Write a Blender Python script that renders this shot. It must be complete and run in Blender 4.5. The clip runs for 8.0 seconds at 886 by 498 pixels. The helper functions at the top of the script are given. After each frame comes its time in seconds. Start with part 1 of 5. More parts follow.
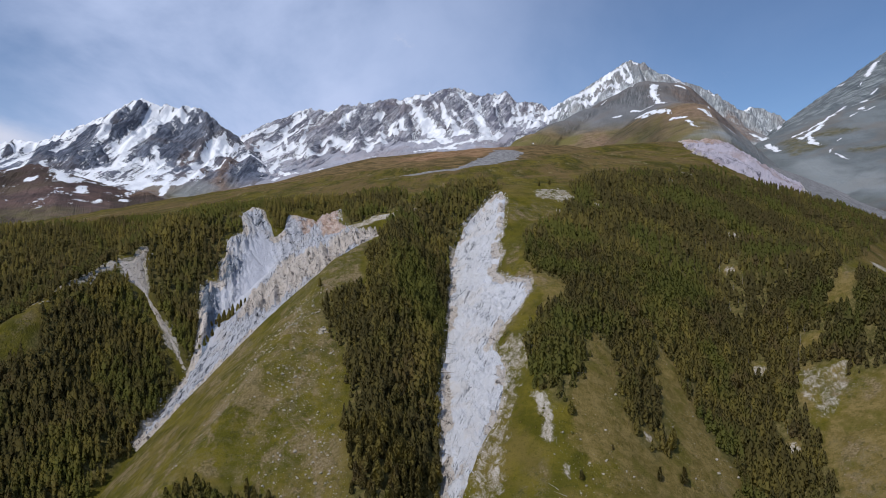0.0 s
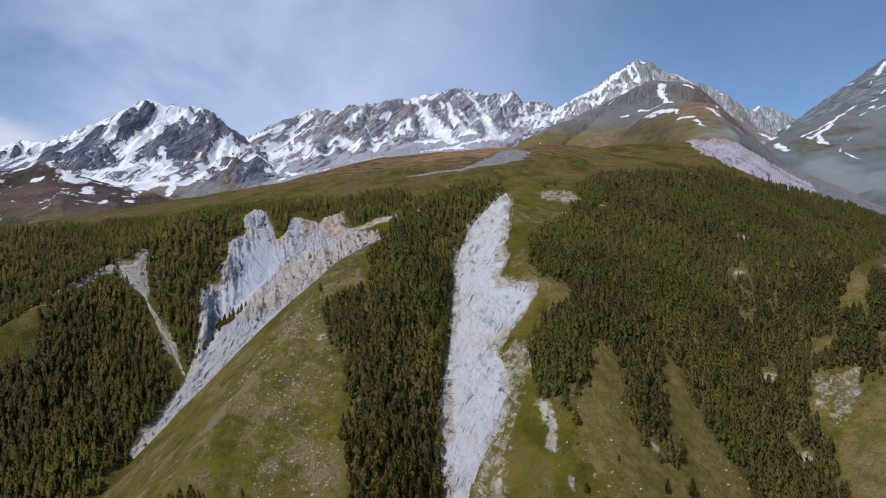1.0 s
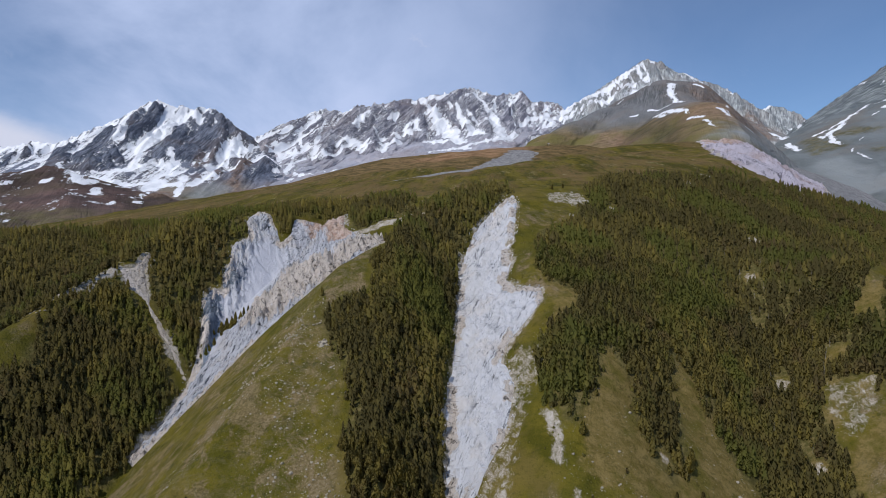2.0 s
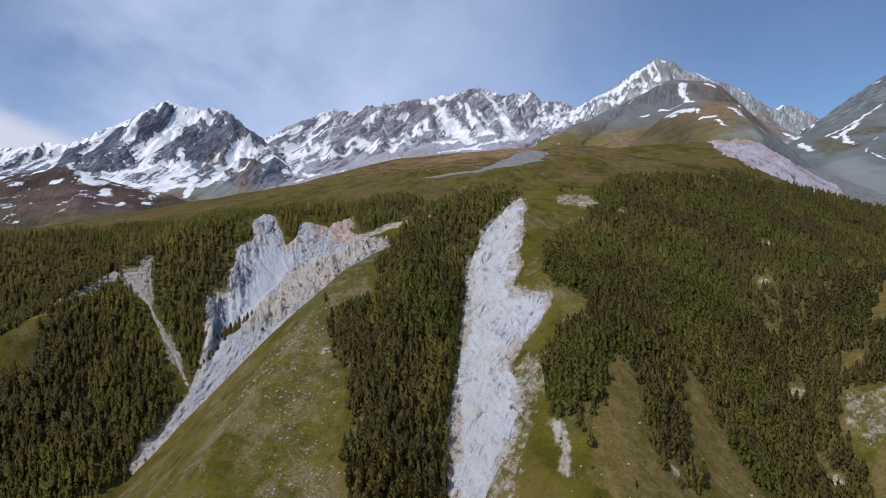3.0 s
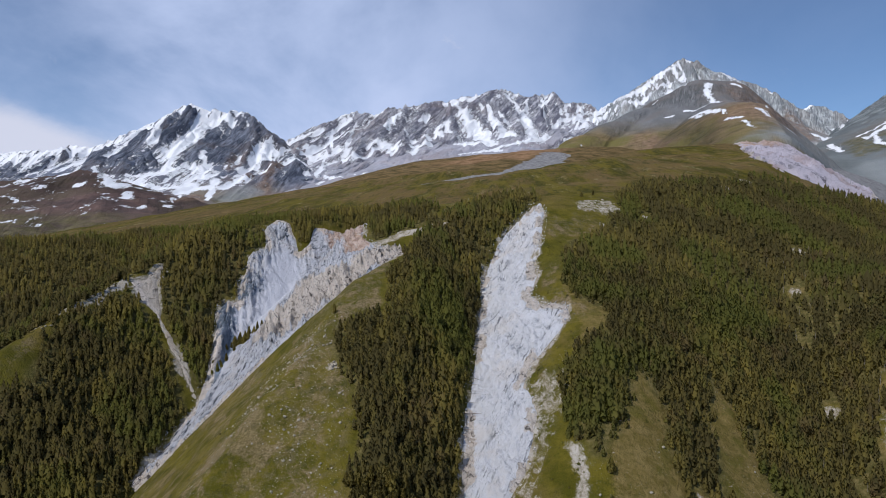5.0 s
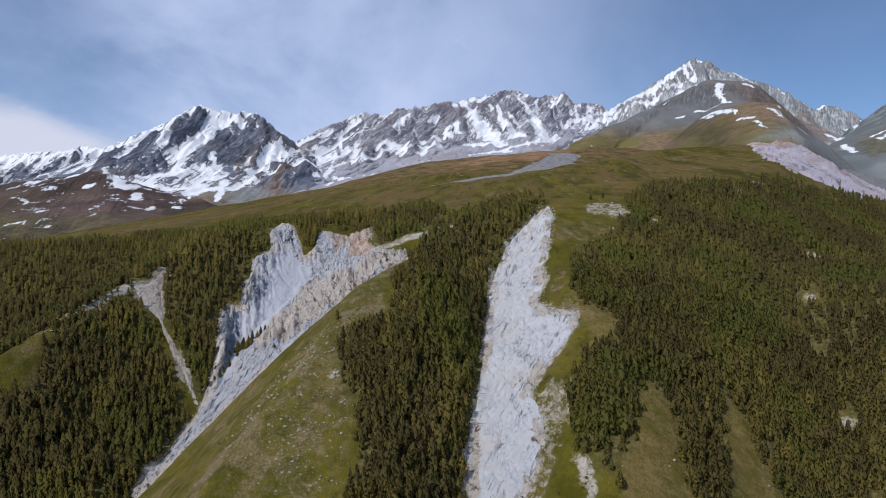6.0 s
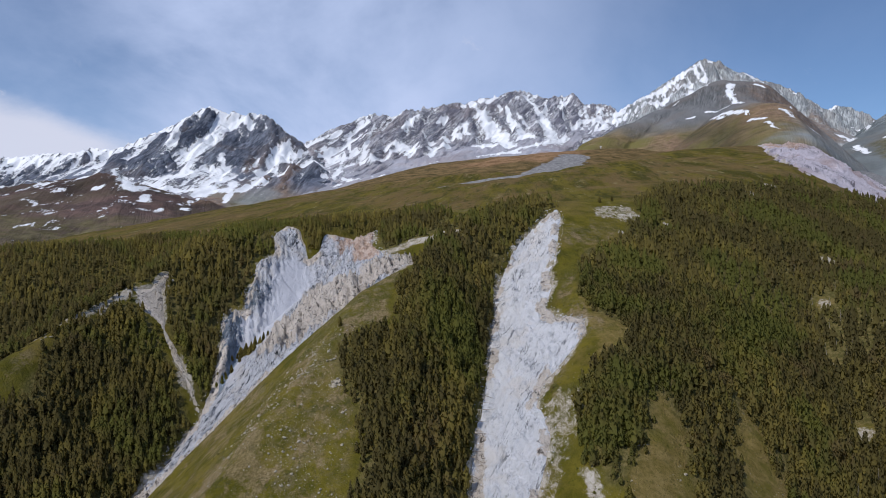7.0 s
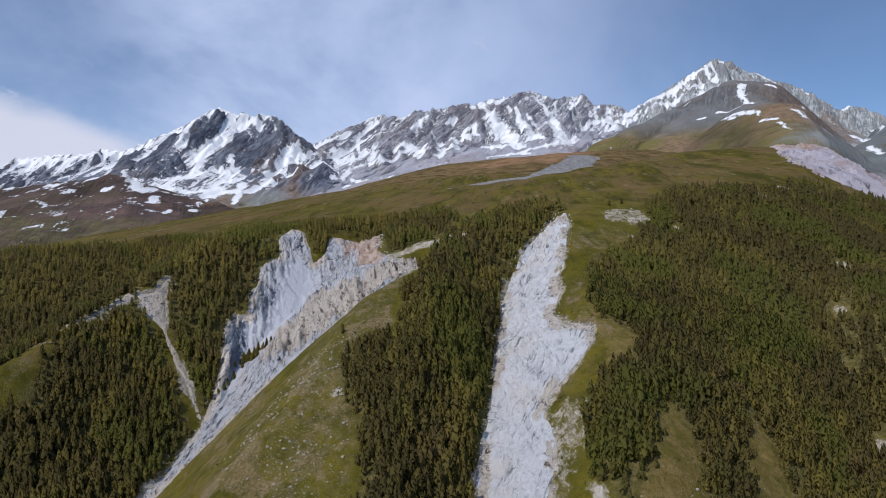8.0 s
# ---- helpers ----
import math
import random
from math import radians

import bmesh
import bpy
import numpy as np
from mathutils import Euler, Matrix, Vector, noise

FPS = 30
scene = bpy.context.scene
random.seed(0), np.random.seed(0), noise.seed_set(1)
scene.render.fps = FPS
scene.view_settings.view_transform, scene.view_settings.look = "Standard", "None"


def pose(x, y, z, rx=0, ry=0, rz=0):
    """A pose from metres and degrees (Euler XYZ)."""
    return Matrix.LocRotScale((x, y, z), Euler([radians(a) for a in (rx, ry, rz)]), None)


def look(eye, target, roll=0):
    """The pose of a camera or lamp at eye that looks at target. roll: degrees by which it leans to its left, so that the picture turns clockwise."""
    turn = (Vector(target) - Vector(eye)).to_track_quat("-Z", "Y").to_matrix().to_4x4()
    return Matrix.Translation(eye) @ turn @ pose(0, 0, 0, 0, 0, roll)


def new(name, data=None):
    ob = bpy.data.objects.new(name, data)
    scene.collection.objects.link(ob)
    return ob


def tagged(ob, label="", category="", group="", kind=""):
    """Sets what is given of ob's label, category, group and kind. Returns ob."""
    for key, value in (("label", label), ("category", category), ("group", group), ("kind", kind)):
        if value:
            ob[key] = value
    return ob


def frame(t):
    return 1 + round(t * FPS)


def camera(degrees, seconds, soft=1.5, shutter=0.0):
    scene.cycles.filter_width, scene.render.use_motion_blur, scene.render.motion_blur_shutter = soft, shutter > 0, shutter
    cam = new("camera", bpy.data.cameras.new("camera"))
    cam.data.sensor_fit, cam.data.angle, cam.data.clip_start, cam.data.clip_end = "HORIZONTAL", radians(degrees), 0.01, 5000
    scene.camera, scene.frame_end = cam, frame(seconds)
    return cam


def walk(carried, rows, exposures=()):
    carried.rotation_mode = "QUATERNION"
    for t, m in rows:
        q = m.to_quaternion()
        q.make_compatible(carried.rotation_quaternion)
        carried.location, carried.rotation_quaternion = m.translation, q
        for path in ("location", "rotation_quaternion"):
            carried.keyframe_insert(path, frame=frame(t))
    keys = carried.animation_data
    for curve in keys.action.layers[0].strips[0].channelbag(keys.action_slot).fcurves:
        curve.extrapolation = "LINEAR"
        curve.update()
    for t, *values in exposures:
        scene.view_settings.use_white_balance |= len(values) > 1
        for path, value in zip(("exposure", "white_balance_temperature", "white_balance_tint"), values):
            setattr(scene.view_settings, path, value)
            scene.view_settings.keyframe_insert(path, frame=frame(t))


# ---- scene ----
cam = camera(64.0, 8.0, soft=0.75)
# seconds, place, then pitch, roll and yaw in degrees; heights above the first eye
ROWS = [
    (0.0, 0.00, 0.00, 0.00, -0.003, 0.001, 0.012),
    (0.5, 1.38, 4.30, 1.24, -0.013, -0.003, 0.298),
    (1.0, 2.73, 8.61, 2.49, -0.023, 0.003, 0.590),
    (1.5, 4.04, 12.91, 3.74, -0.025, -0.003, 0.934),
    (3.0, 7.71, 25.85, 7.51, -0.010, -0.053, 2.103),
    (3.5, 8.86, 30.18, 8.77, 0.026, -0.082, 2.580),
    (4.0, 9.95, 34.51, 10.04, 0.026, -0.104, 3.016),
    (4.5, 11.01, 38.85, 11.30, 0.063, -0.128, 3.476),
    (6.0, 13.89, 51.93, 15.09, 0.128, -0.224, 4.688),
    (6.5, 14.76, 56.31, 16.35, 0.178, -0.249, 5.075),
    (7.0, 15.57, 60.71, 17.62, 0.199, -0.266, 5.428),
    (7.5, 16.34, 65.12, 18.88, 0.239, -0.286, 5.825),
    (8.0, 17.06, 69.55, 20.13, 0.250, -0.337, 6.190),
]
EYE = 160.0
walk(cam, [(t, pose(x, y, EYE + z, 90 + pitch, roll, yaw)) for t, x, y, z, pitch, roll, yaw in ROWS], exposures=[(0.0, -0.06), (8.0, -0.03)])

# ---- sun and sky ----
TO_SUN = Vector((-0.43, -0.55, 0.82)).normalized()
sun = new("sun", bpy.data.lights.new("sun", "SUN"))
sun.data.energy, sun.data.angle, sun.data.color = 2.85, radians(0.6), (1.0, 0.965, 0.92)
sun.matrix_world = look(TO_SUN * 900, (0, 0, 0))

world = bpy.data.worlds.new("sky")
scene.world = world
world.use_nodes = True
wn, wl = world.node_tree.nodes, world.node_tree.links
wn.clear()


def wnode(kind, **sets):
    n = wn.new(kind)
    for k, v in sets.items():
        if k == "op":
            n.operation = v
        else:
            n.inputs[int(k[1:])].default_value = v
    return n


sky = wn.new("ShaderNodeTexSky")
sky.sky_type, sky.sun_disc = "NISHITA", False
sky.sun_elevation, sky.sun_rotation = math.asin(TO_SUN.z), math.atan2(TO_SUN.x, TO_SUN.y)
sky.altitude, sky.air_density, sky.dust_density, sky.ozone_density = 2200, 1.0, 0.0, 6.0
# thin high cloud: a sheet at one height, drawn out across the view
place = wn.new("ShaderNodeTexCoord")
part_xyz = wn.new("ShaderNodeSeparateXYZ")
wl.new(place.outputs["Generated"], part_xyz.inputs[0])
lift = wnode("ShaderNodeMath", op="ADD", i1=0.30)
wl.new(part_xyz.outputs[2], lift.inputs[0])
floor_z = wnode("ShaderNodeMath", op="MAXIMUM", i1=0.1)
wl.new(lift.outputs[0], floor_z.inputs[0])
sheet = wn.new("ShaderNodeCombineXYZ")
for axis, squeeze in ((0, 1.0), (1, 0.8)):
    over = wnode("ShaderNodeMath", op="DIVIDE")
    wl.new(part_xyz.outputs[axis], over.inputs[0])
    wl.new(floor_z.outputs[0], over.inputs[1])
    size = wnode("ShaderNodeMath", op="MULTIPLY", i1=squeeze)
    wl.new(over.outputs[0], size.inputs[0])
    wl.new(size.outputs[0], sheet.inputs[axis])
wisps = wn.new("ShaderNodeTexNoise")
wisps.inputs["Scale"].default_value, wisps.inputs["Detail"].default_value = 1.1, 7.0
wisps.inputs["Roughness"].default_value, wisps.inputs["Distortion"].default_value = 0.58, 0.35
wl.new(sheet.outputs[0], wisps.inputs["Vector"])
spread = wn.new("ShaderNodeMapRange")
spread.interpolation_type = "SMOOTHSTEP"
spread.inputs[1].default_value, spread.inputs[2].default_value = 0.22, 0.64
wl.new(wisps.outputs[0], spread.inputs[0])
# the veil is thicker to the west
west = wn.new("ShaderNodeMapRange")
west.interpolation_type = "SMOOTHSTEP"
west.inputs[1].default_value, west.inputs[2].default_value = 0.36, -0.25
west.inputs[3].default_value, west.inputs[4].default_value = 0.10, 1.0
wl.new(part_xyz.outputs[0], west.inputs[0])
# and opens again further round
gap_west = wn.new("ShaderNodeMapRange")
gap_west.interpolation_type = "SMOOTHSTEP"
gap_west.inputs[1].default_value, gap_west.inputs[2].default_value = -0.66, -0.36
gap_west.inputs[3].default_value, gap_west.inputs[4].default_value = 0.35, 1.0
wl.new(part_xyz.outputs[0], gap_west.inputs[0])
west_part = wnode("ShaderNodeMath", op="MULTIPLY")
wl.new(west.outputs[0], west_part.inputs[0])
wl.new(gap_west.outputs[0], west_part.inputs[1])
veil = wnode("ShaderNodeMath", op="MULTIPLY")
wl.new(spread.outputs[0], veil.inputs[0])
wl.new(west_part.outputs[0], veil.inputs[1])
blue = wn.new("ShaderNodeMix")
blue.data_type = "RGBA"
blue.inputs[7].default_value = (4.95, 5.95, 8.6, 1)
# and towards the horizon
skirt = wn.new("ShaderNodeMapRange")
skirt.interpolation_type = "SMOOTHSTEP"
skirt.inputs[1].default_value, skirt.inputs[2].default_value = 0.34, 0.08
skirt.inputs[3].default_value, skirt.inputs[4].default_value = 0.0, 0.35
wl.new(part_xyz.outputs[2], skirt.inputs[0])
skirt_west = wnode("ShaderNodeMath", op="MULTIPLY")
wl.new(skirt.outputs[0], skirt_west.inputs[0])
wl.new(west_part.outputs[0], skirt_west.inputs[1])
thick_veil = wnode("ShaderNodeMath", op="ADD")
thick_veil.use_clamp = True
wl.new(veil.outputs[0], thick_veil.inputs[0])
wl.new(skirt_west.outputs[0], thick_veil.inputs[1])
wl.new(thick_veil.outputs[0], blue.inputs[0])
wl.new(sky.outputs[0], blue.inputs[6])
glow = wn.new("ShaderNodeBackground")
glow.inputs[1].default_value = 0.104
# a bank of white cloud low in the west
edge_in = wnode("ShaderNodeMath", op="MULTIPLY_ADD", i1=0.16, i2=-0.092)
wl.new(wisps.outputs[0], edge_in.inputs[0])
edge_x = wnode("ShaderNodeMath", op="MULTIPLY_ADD", i1=-0.35)
wl.new(part_xyz.outputs[0], edge_x.inputs[0])
wl.new(edge_in.outputs[0], edge_x.inputs[2])
edge_z = wnode("ShaderNodeMath", op="SUBTRACT")
wl.new(edge_x.outputs[0], edge_z.inputs[0])
wl.new(part_xyz.outputs[2], edge_z.inputs[1])
bank = wn.new("ShaderNodeMapRange")
bank.interpolation_type = "SMOOTHSTEP"
bank.inputs[1].default_value, bank.inputs[2].default_value, bank.inputs[4].default_value = -0.012, 0.035, 0.85
wl.new(edge_z.outputs[0], bank.inputs[0])
# small puffs of cirrus
puffs = wn.new("ShaderNodeTexNoise")
puffs.inputs["Scale"].default_value, puffs.inputs["Detail"].default_value = 5.2, 5.0
puffs.inputs["Roughness"].default_value, puffs.inputs["Distortion"].default_value = 0.55, 0.6
wl.new(sheet.outputs[0], puffs.inputs["Vector"])
puff = wn.new("ShaderNodeMapRange")
puff.interpolation_type = "SMOOTHSTEP"
puff.inputs[1].default_value, puff.inputs[2].default_value, puff.inputs[4].default_value = 0.64, 0.78, 0.6
wl.new(puffs.outputs[0], puff.inputs[0])
clouds = wnode("ShaderNodeMath", op="MAXIMUM")
wl.new(bank.outputs[0], clouds.inputs[0])
wl.new(puff.outputs[0], clouds.inputs[1])
white = wn.new("ShaderNodeMix")
white.data_type = "RGBA"
white.inputs[7].default_value = (6.8, 7.0, 8.3, 1)
wl.new(clouds.outputs[0], white.inputs[0])
wl.new(blue.outputs[2], white.inputs[6])
wl.new(white.outputs[2], glow.inputs[0])
world_out = wn.new("ShaderNodeOutputWorld")
wl.new(glow.outputs[0], world_out.inputs[0])
# ---- the shape of the land ----
# x runs across the slope, y up the valley side, z up; heights are counted from LEVEL.
LEVEL = 160.0


def lattice(ix, iy, seed):
    """A repeatable random number from 0 to 1 for each lattice point."""
    n = (ix.astype(np.int64) * 374761393 + iy.astype(np.int64) * 668265263 + seed * 974634541) & 0xFFFFFFFF
    n = ((n ^ (n >> 13)) * 1274126177) & 0xFFFFFFFF
    return ((n ^ (n >> 16)) & 0xFFFFFF) / float(0xFFFFFF)


def grain(x, y, seed=0):
    """Smooth noise from -1 to 1, one lump to a unit."""
    ix, iy = np.floor(x), np.floor(y)
    fx, fy = x - ix, y - iy
    fx, fy = fx * fx * fx * (fx * (fx * 6 - 15) + 10), fy * fy * fy * (fy * (fy * 6 - 15) + 10)
    a, b = lattice(ix, iy, seed), lattice(ix + 1, iy, seed)
    c, d = lattice(ix, iy + 1, seed), lattice(ix + 1, iy + 1, seed)
    return 2 * ((a + (b - a) * fx) * (1 - fy) + (c + (d - c) * fx) * fy) - 1


def fractal(x, y, octaves=4, seed=0, gain=0.5):
    total, size, norm = 0.0, 1.0, 0.0
    for k in range(octaves):
        total = total + size * grain(x * 2 ** k + 17.3 * k, y * 2 ** k - 9.1 * k, seed + k)
        norm += size
        size *= gain
    return total / norm


def ridged(x, y, octaves=4, seed=0, gain=0.5):
    """Noise with sharp crests, from 0 (hollow) to 1 (crest)."""
    total, size, norm = 0.0, 1.0, 0.0
    for k in range(octaves):
        total = total + size * (1 - np.abs(grain(x * 2 ** k + 31.7 * k, y * 2 ** k + 5.3 * k, seed + k)))
        norm += size
        size *= gain
    return total / norm


def step(a, b, v):
    t = np.clip((v - a) / (b - a), 0, 1)
    return t * t * (3 - 2 * t)


def soft_min(a, b, k):
    h = np.clip(0.5 + 0.5 * (b - a) / k, 0, 1)
    return b + (a - b) * h - k * h * (1 - h)


def along(x, y, nodes):
    """For a line through nodes (x, y, value...): the distance to it, negative on its left, the values at the nearest point, and how far along it that lies."""
    best = np.full(np.shape(x), 1e9)
    side = np.zeros(np.shape(x))
    run = np.zeros(np.shape(x))
    values = [np.zeros(np.shape(x)) for _ in nodes[0][2:]]
    length = 0.0
    for p, q in zip(nodes, nodes[1:]):
        dx, dy = q[0] - p[0], q[1] - p[1]
        size = math.hypot(dx, dy)
        t = np.clip(((x - p[0]) * dx + (y - p[1]) * dy) / size ** 2, 0, 1)
        ex, ey = x - p[0] - t * dx, y - p[1] - t * dy
        d = np.hypot(ex, ey)
        near = d < best
        best = np.where(near, d, best)
        side = np.where(near, np.sign(dx * ey - dy * ex), side)
        run = np.where(near, length + t * size, run)
        for k in range(len(values)):
            values[k] = np.where(near, p[2 + k] + t * (q[2 + k] - p[2 + k]), values[k])
        length += size
    return -best * np.where(side == 0, 1, side), values, run


# The gullies: x, y and height of the bed, from the valley upwards.
GULLY_WEST = [(-215, 180, -215), (-190, 330, -155), (-178, 410, -117), (-174, 482, -86), (-168, 540, -52), (-148, 600, -20), (-122, 650, 4), (-112, 676, 18)]
# the stream behind the meadow crest: also the slopes of its north and south banks
GULLY_STREAM = [(-184, 415, -117, 0.9, 0.8), (-165, 450, -90, 0.85, 0.7), (-142, 470, -66, 0.5, 0.5), (-114, 487, -42, 0.45, 0.42), (-86, 504, -17, 0.42, 0.42), (-56, 524, 7, 0.42, 0.42)]
GULLY_FAR_WEST = [(-440, 200, -210), (-375, 420, -122), (-340, 560, -64), (-312, 690, -8)]
CHUTE = [(-2, 250, -165), (-1, 330, -112), (1, 373, -89), (3, 460, -44), (7, 554, -6), (38, 615, 34), (60, 648, 54)]
GULLY_EAST = [(160, 260, -185), (192, 391, -118), (202, 454, -84), (218, 540, -42), (226, 600, -10)]
GULLY_FAR_EAST = [(330, 300, -150), (350, 420, -100), (345, 560, -50), (350, 650, -10)]
SPUR_EAST = [(215, 350, 6), (250, 430, 0), (300, 505, 60), (330, 580, 14)]
PROFILE_Y = (-900, -300, 0, 150, 250, 300, 348, 387, 421, 477, 518, 572, 640, 720, 2000)
PROFILE_Z = (-330, -320, -285, -215, -146, -108, -72, -48, -30, -4, 10, 32, 62, 96, 640)


def carve(h, x, y, nodes, left, right, soft):
    """Cut a gully with side slopes left and right, as seen looking up it."""
    d, (bed,), run = along(x, y, nodes)
    return soft_min(h, bed + np.where(d < 0, -d * left, d * right), soft)


def upland(x, y):
    u = 46 + 0.13 * (y - 665) + 0.09 * x
    u = u + 9 * np.exp(-((y - 665) / 70) ** 2)
    u = u + 0.085 * np.clip(y - 2000, 0, 700) * step(-750, -250, x) * step(900, 300, x)
    # the knoll's back, which climbs towards the summit
    d, (lift,), run = along(x, y, [(120, 900, 0), (300, 1350, 22), (400, 1650, 30), (480, 2000, 0), (600, 2500, -60)])
    u = u + lift * np.exp(-(d / 330) ** 2)
    # the east side falls into the next valley
    u = u - 12 * step(-450, -800, x)
    d, _, run = along(x, y, [(150, 640), (300, 860), (430, 1120), (520, 1400), (640, 1700), (1000, 2600)])
    u = u - 0.5 * np.clip(d, 0, 540) * step(0, 90, d) * step(640, 1050, y)
    # the west side falls away far out
    return u - 0.2 * np.clip(-x - 750, 0, 400)


def height(x, y, fine=True):
    """The height of the ground."""
    bend = 14 * fractal(x / 160, y / 160, 3, 5)
    face = np.interp(y + 0.3 * bend, PROFILE_Y, PROFILE_Z)
    e = np.clip(x, 0, 700)
    face = face - (0.12 * e + 0.00028 * e * e) * (0.25 + 0.75 * step(370, 570, y))
    w = np.clip(-x - 110, 0, 600)
    face = face - 0.06 * w
    d, (lift,), run = along(x, y, SPUR_EAST)
    face = face + lift * np.exp(-(d / 45) ** 2)
    d, (lift,), run = along(x, y, [(-182, 318, 9), (-165, 330, 12), (-143, 350, 11), (-114, 376, 5), (-102, 405, 0)])
    face = face + lift * np.exp(-(d / 17) ** 2)
    h = soft_min(face, upland(x, y), 16)
    h = carve(h, x, y, GULLY_FAR_WEST, 0.55, 0.62, 14)
    h = carve(h, x, y, GULLY_WEST, 0.86, 0.80, 5)
    d, (bed, north, south), run = along(x, y, GULLY_STREAM)
    h = soft_min(h, bed + np.where(d < 0, -d * north + 0.9 * np.clip(-d - 40, 0, None), d * south), 4)
    h = carve(h, x, y, CHUTE, 1.0, 0.48, 5)
    h = carve(h, x, y, GULLY_EAST, 0.72, 0.55, 10)
    h = carve(h, x, y, GULLY_FAR_EAST, 1.0, 0.4, 12)
    if fine:
        h = h + 2.2 * fractal(x / 42, y / 60, 4, 11) + 0.5 * fractal(x / 6, y / 7, 3, 12)
        far = step(750, 1500, y)
        h = h + far * 9 * fractal(x / 170, y / 260, 4, 15)
    return h
# ---- materials ----
class Shader:
    """A node material with a short way to write it down."""

    def __init__(self, name, roughness=0.9, gloss=0.25):
        self.mat = bpy.data.materials.new(name)
        self.mat.use_nodes = True
        self.n, self.l = self.mat.node_tree.nodes, self.mat.node_tree.links
        self.out = self.n["Principled BSDF"]
        self.out.inputs["Roughness"].default_value = roughness
        self.out.inputs["Specular IOR Level"].default_value = gloss
        self.pos = self.n.new("ShaderNodeNewGeometry").outputs["Position"]

    def stretch(self, scale, turn=None):
        """Places squeezed along the axes; with turn, drawn out by scale along axes turned by these degrees."""
        m = self.n.new("ShaderNodeMapping")
        m.inputs["Scale"].default_value = scale
        if turn:
            m.vector_type = "TEXTURE"
            m.inputs["Rotation"].default_value = [radians(a) for a in turn]
        self.l.new(self.pos, m.inputs[0])
        return m.outputs[0]

    def noise(self, size, detail=4.0, rough=0.55, scale=(1, 1, 1), twist=0.0, turn=None):
        t = self.n.new("ShaderNodeTexNoise")
        t.inputs["Scale"].default_value = 1.0 / size
        t.inputs["Detail"].default_value, t.inputs["Roughness"].default_value = detail, rough
        t.inputs["Distortion"].default_value = twist
        self.l.new(self.stretch(scale, turn), t.inputs["Vector"])
        return t.outputs[0]

    def cells(self, size):
        t = self.n.new("ShaderNodeTexVoronoi")
        t.inputs["Scale"].default_value = 1.0 / size
        self.l.new(self.pos, t.inputs["Vector"])
        return t

    def attr(self, name):
        a = self.n.new("ShaderNodeAttribute")
        a.attribute_name = name
        return a.outputs["Fac"]

    def ramp(self, value, lo, hi, a=0.0, b=1.0):
        r = self.n.new("ShaderNodeMapRange")
        r.interpolation_type = "SMOOTHSTEP"
        for k, v in zip((1, 2, 3, 4), (lo, hi, a, b)):
            r.inputs[k].default_value = v
        self.l.new(value, r.inputs[0])
        return r.outputs[0]

    def math(self, op, a, b):
        m = self.n.new("ShaderNodeMath")
        m.operation = op
        for k, v in ((0, a), (1, b)):
            if isinstance(v, (int, float)):
                m.inputs[k].default_value = v
            else:
                self.l.new(v, m.inputs[k])
        return m.outputs[0]

    def mix(self, fac, a, b):
        m = self.n.new("ShaderNodeMix")
        m.data_type = "RGBA"
        for k, v in ((0, fac), (6, a), (7, b)):
            if isinstance(v, (int, float)):
                m.inputs[k].default_value = v
            elif isinstance(v, tuple):
                m.inputs[k].default_value = (*v, 1)
            else:
                self.l.new(v, m.inputs[k])
        return m.outputs[2]

    def colour(self, c):
        self.l.new(c, self.out.inputs["Base Color"])
        return self

    def bump(self, value, depth, strength=0.8):
        b = self.n.new("ShaderNodeBump")
        b.inputs["Strength"].default_value, b.inputs["Distance"].default_value = strength, depth
        self.l.new(value, b.inputs["Height"])
        self.l.new(b.outputs[0], self.out.inputs["Normal"])
        return self


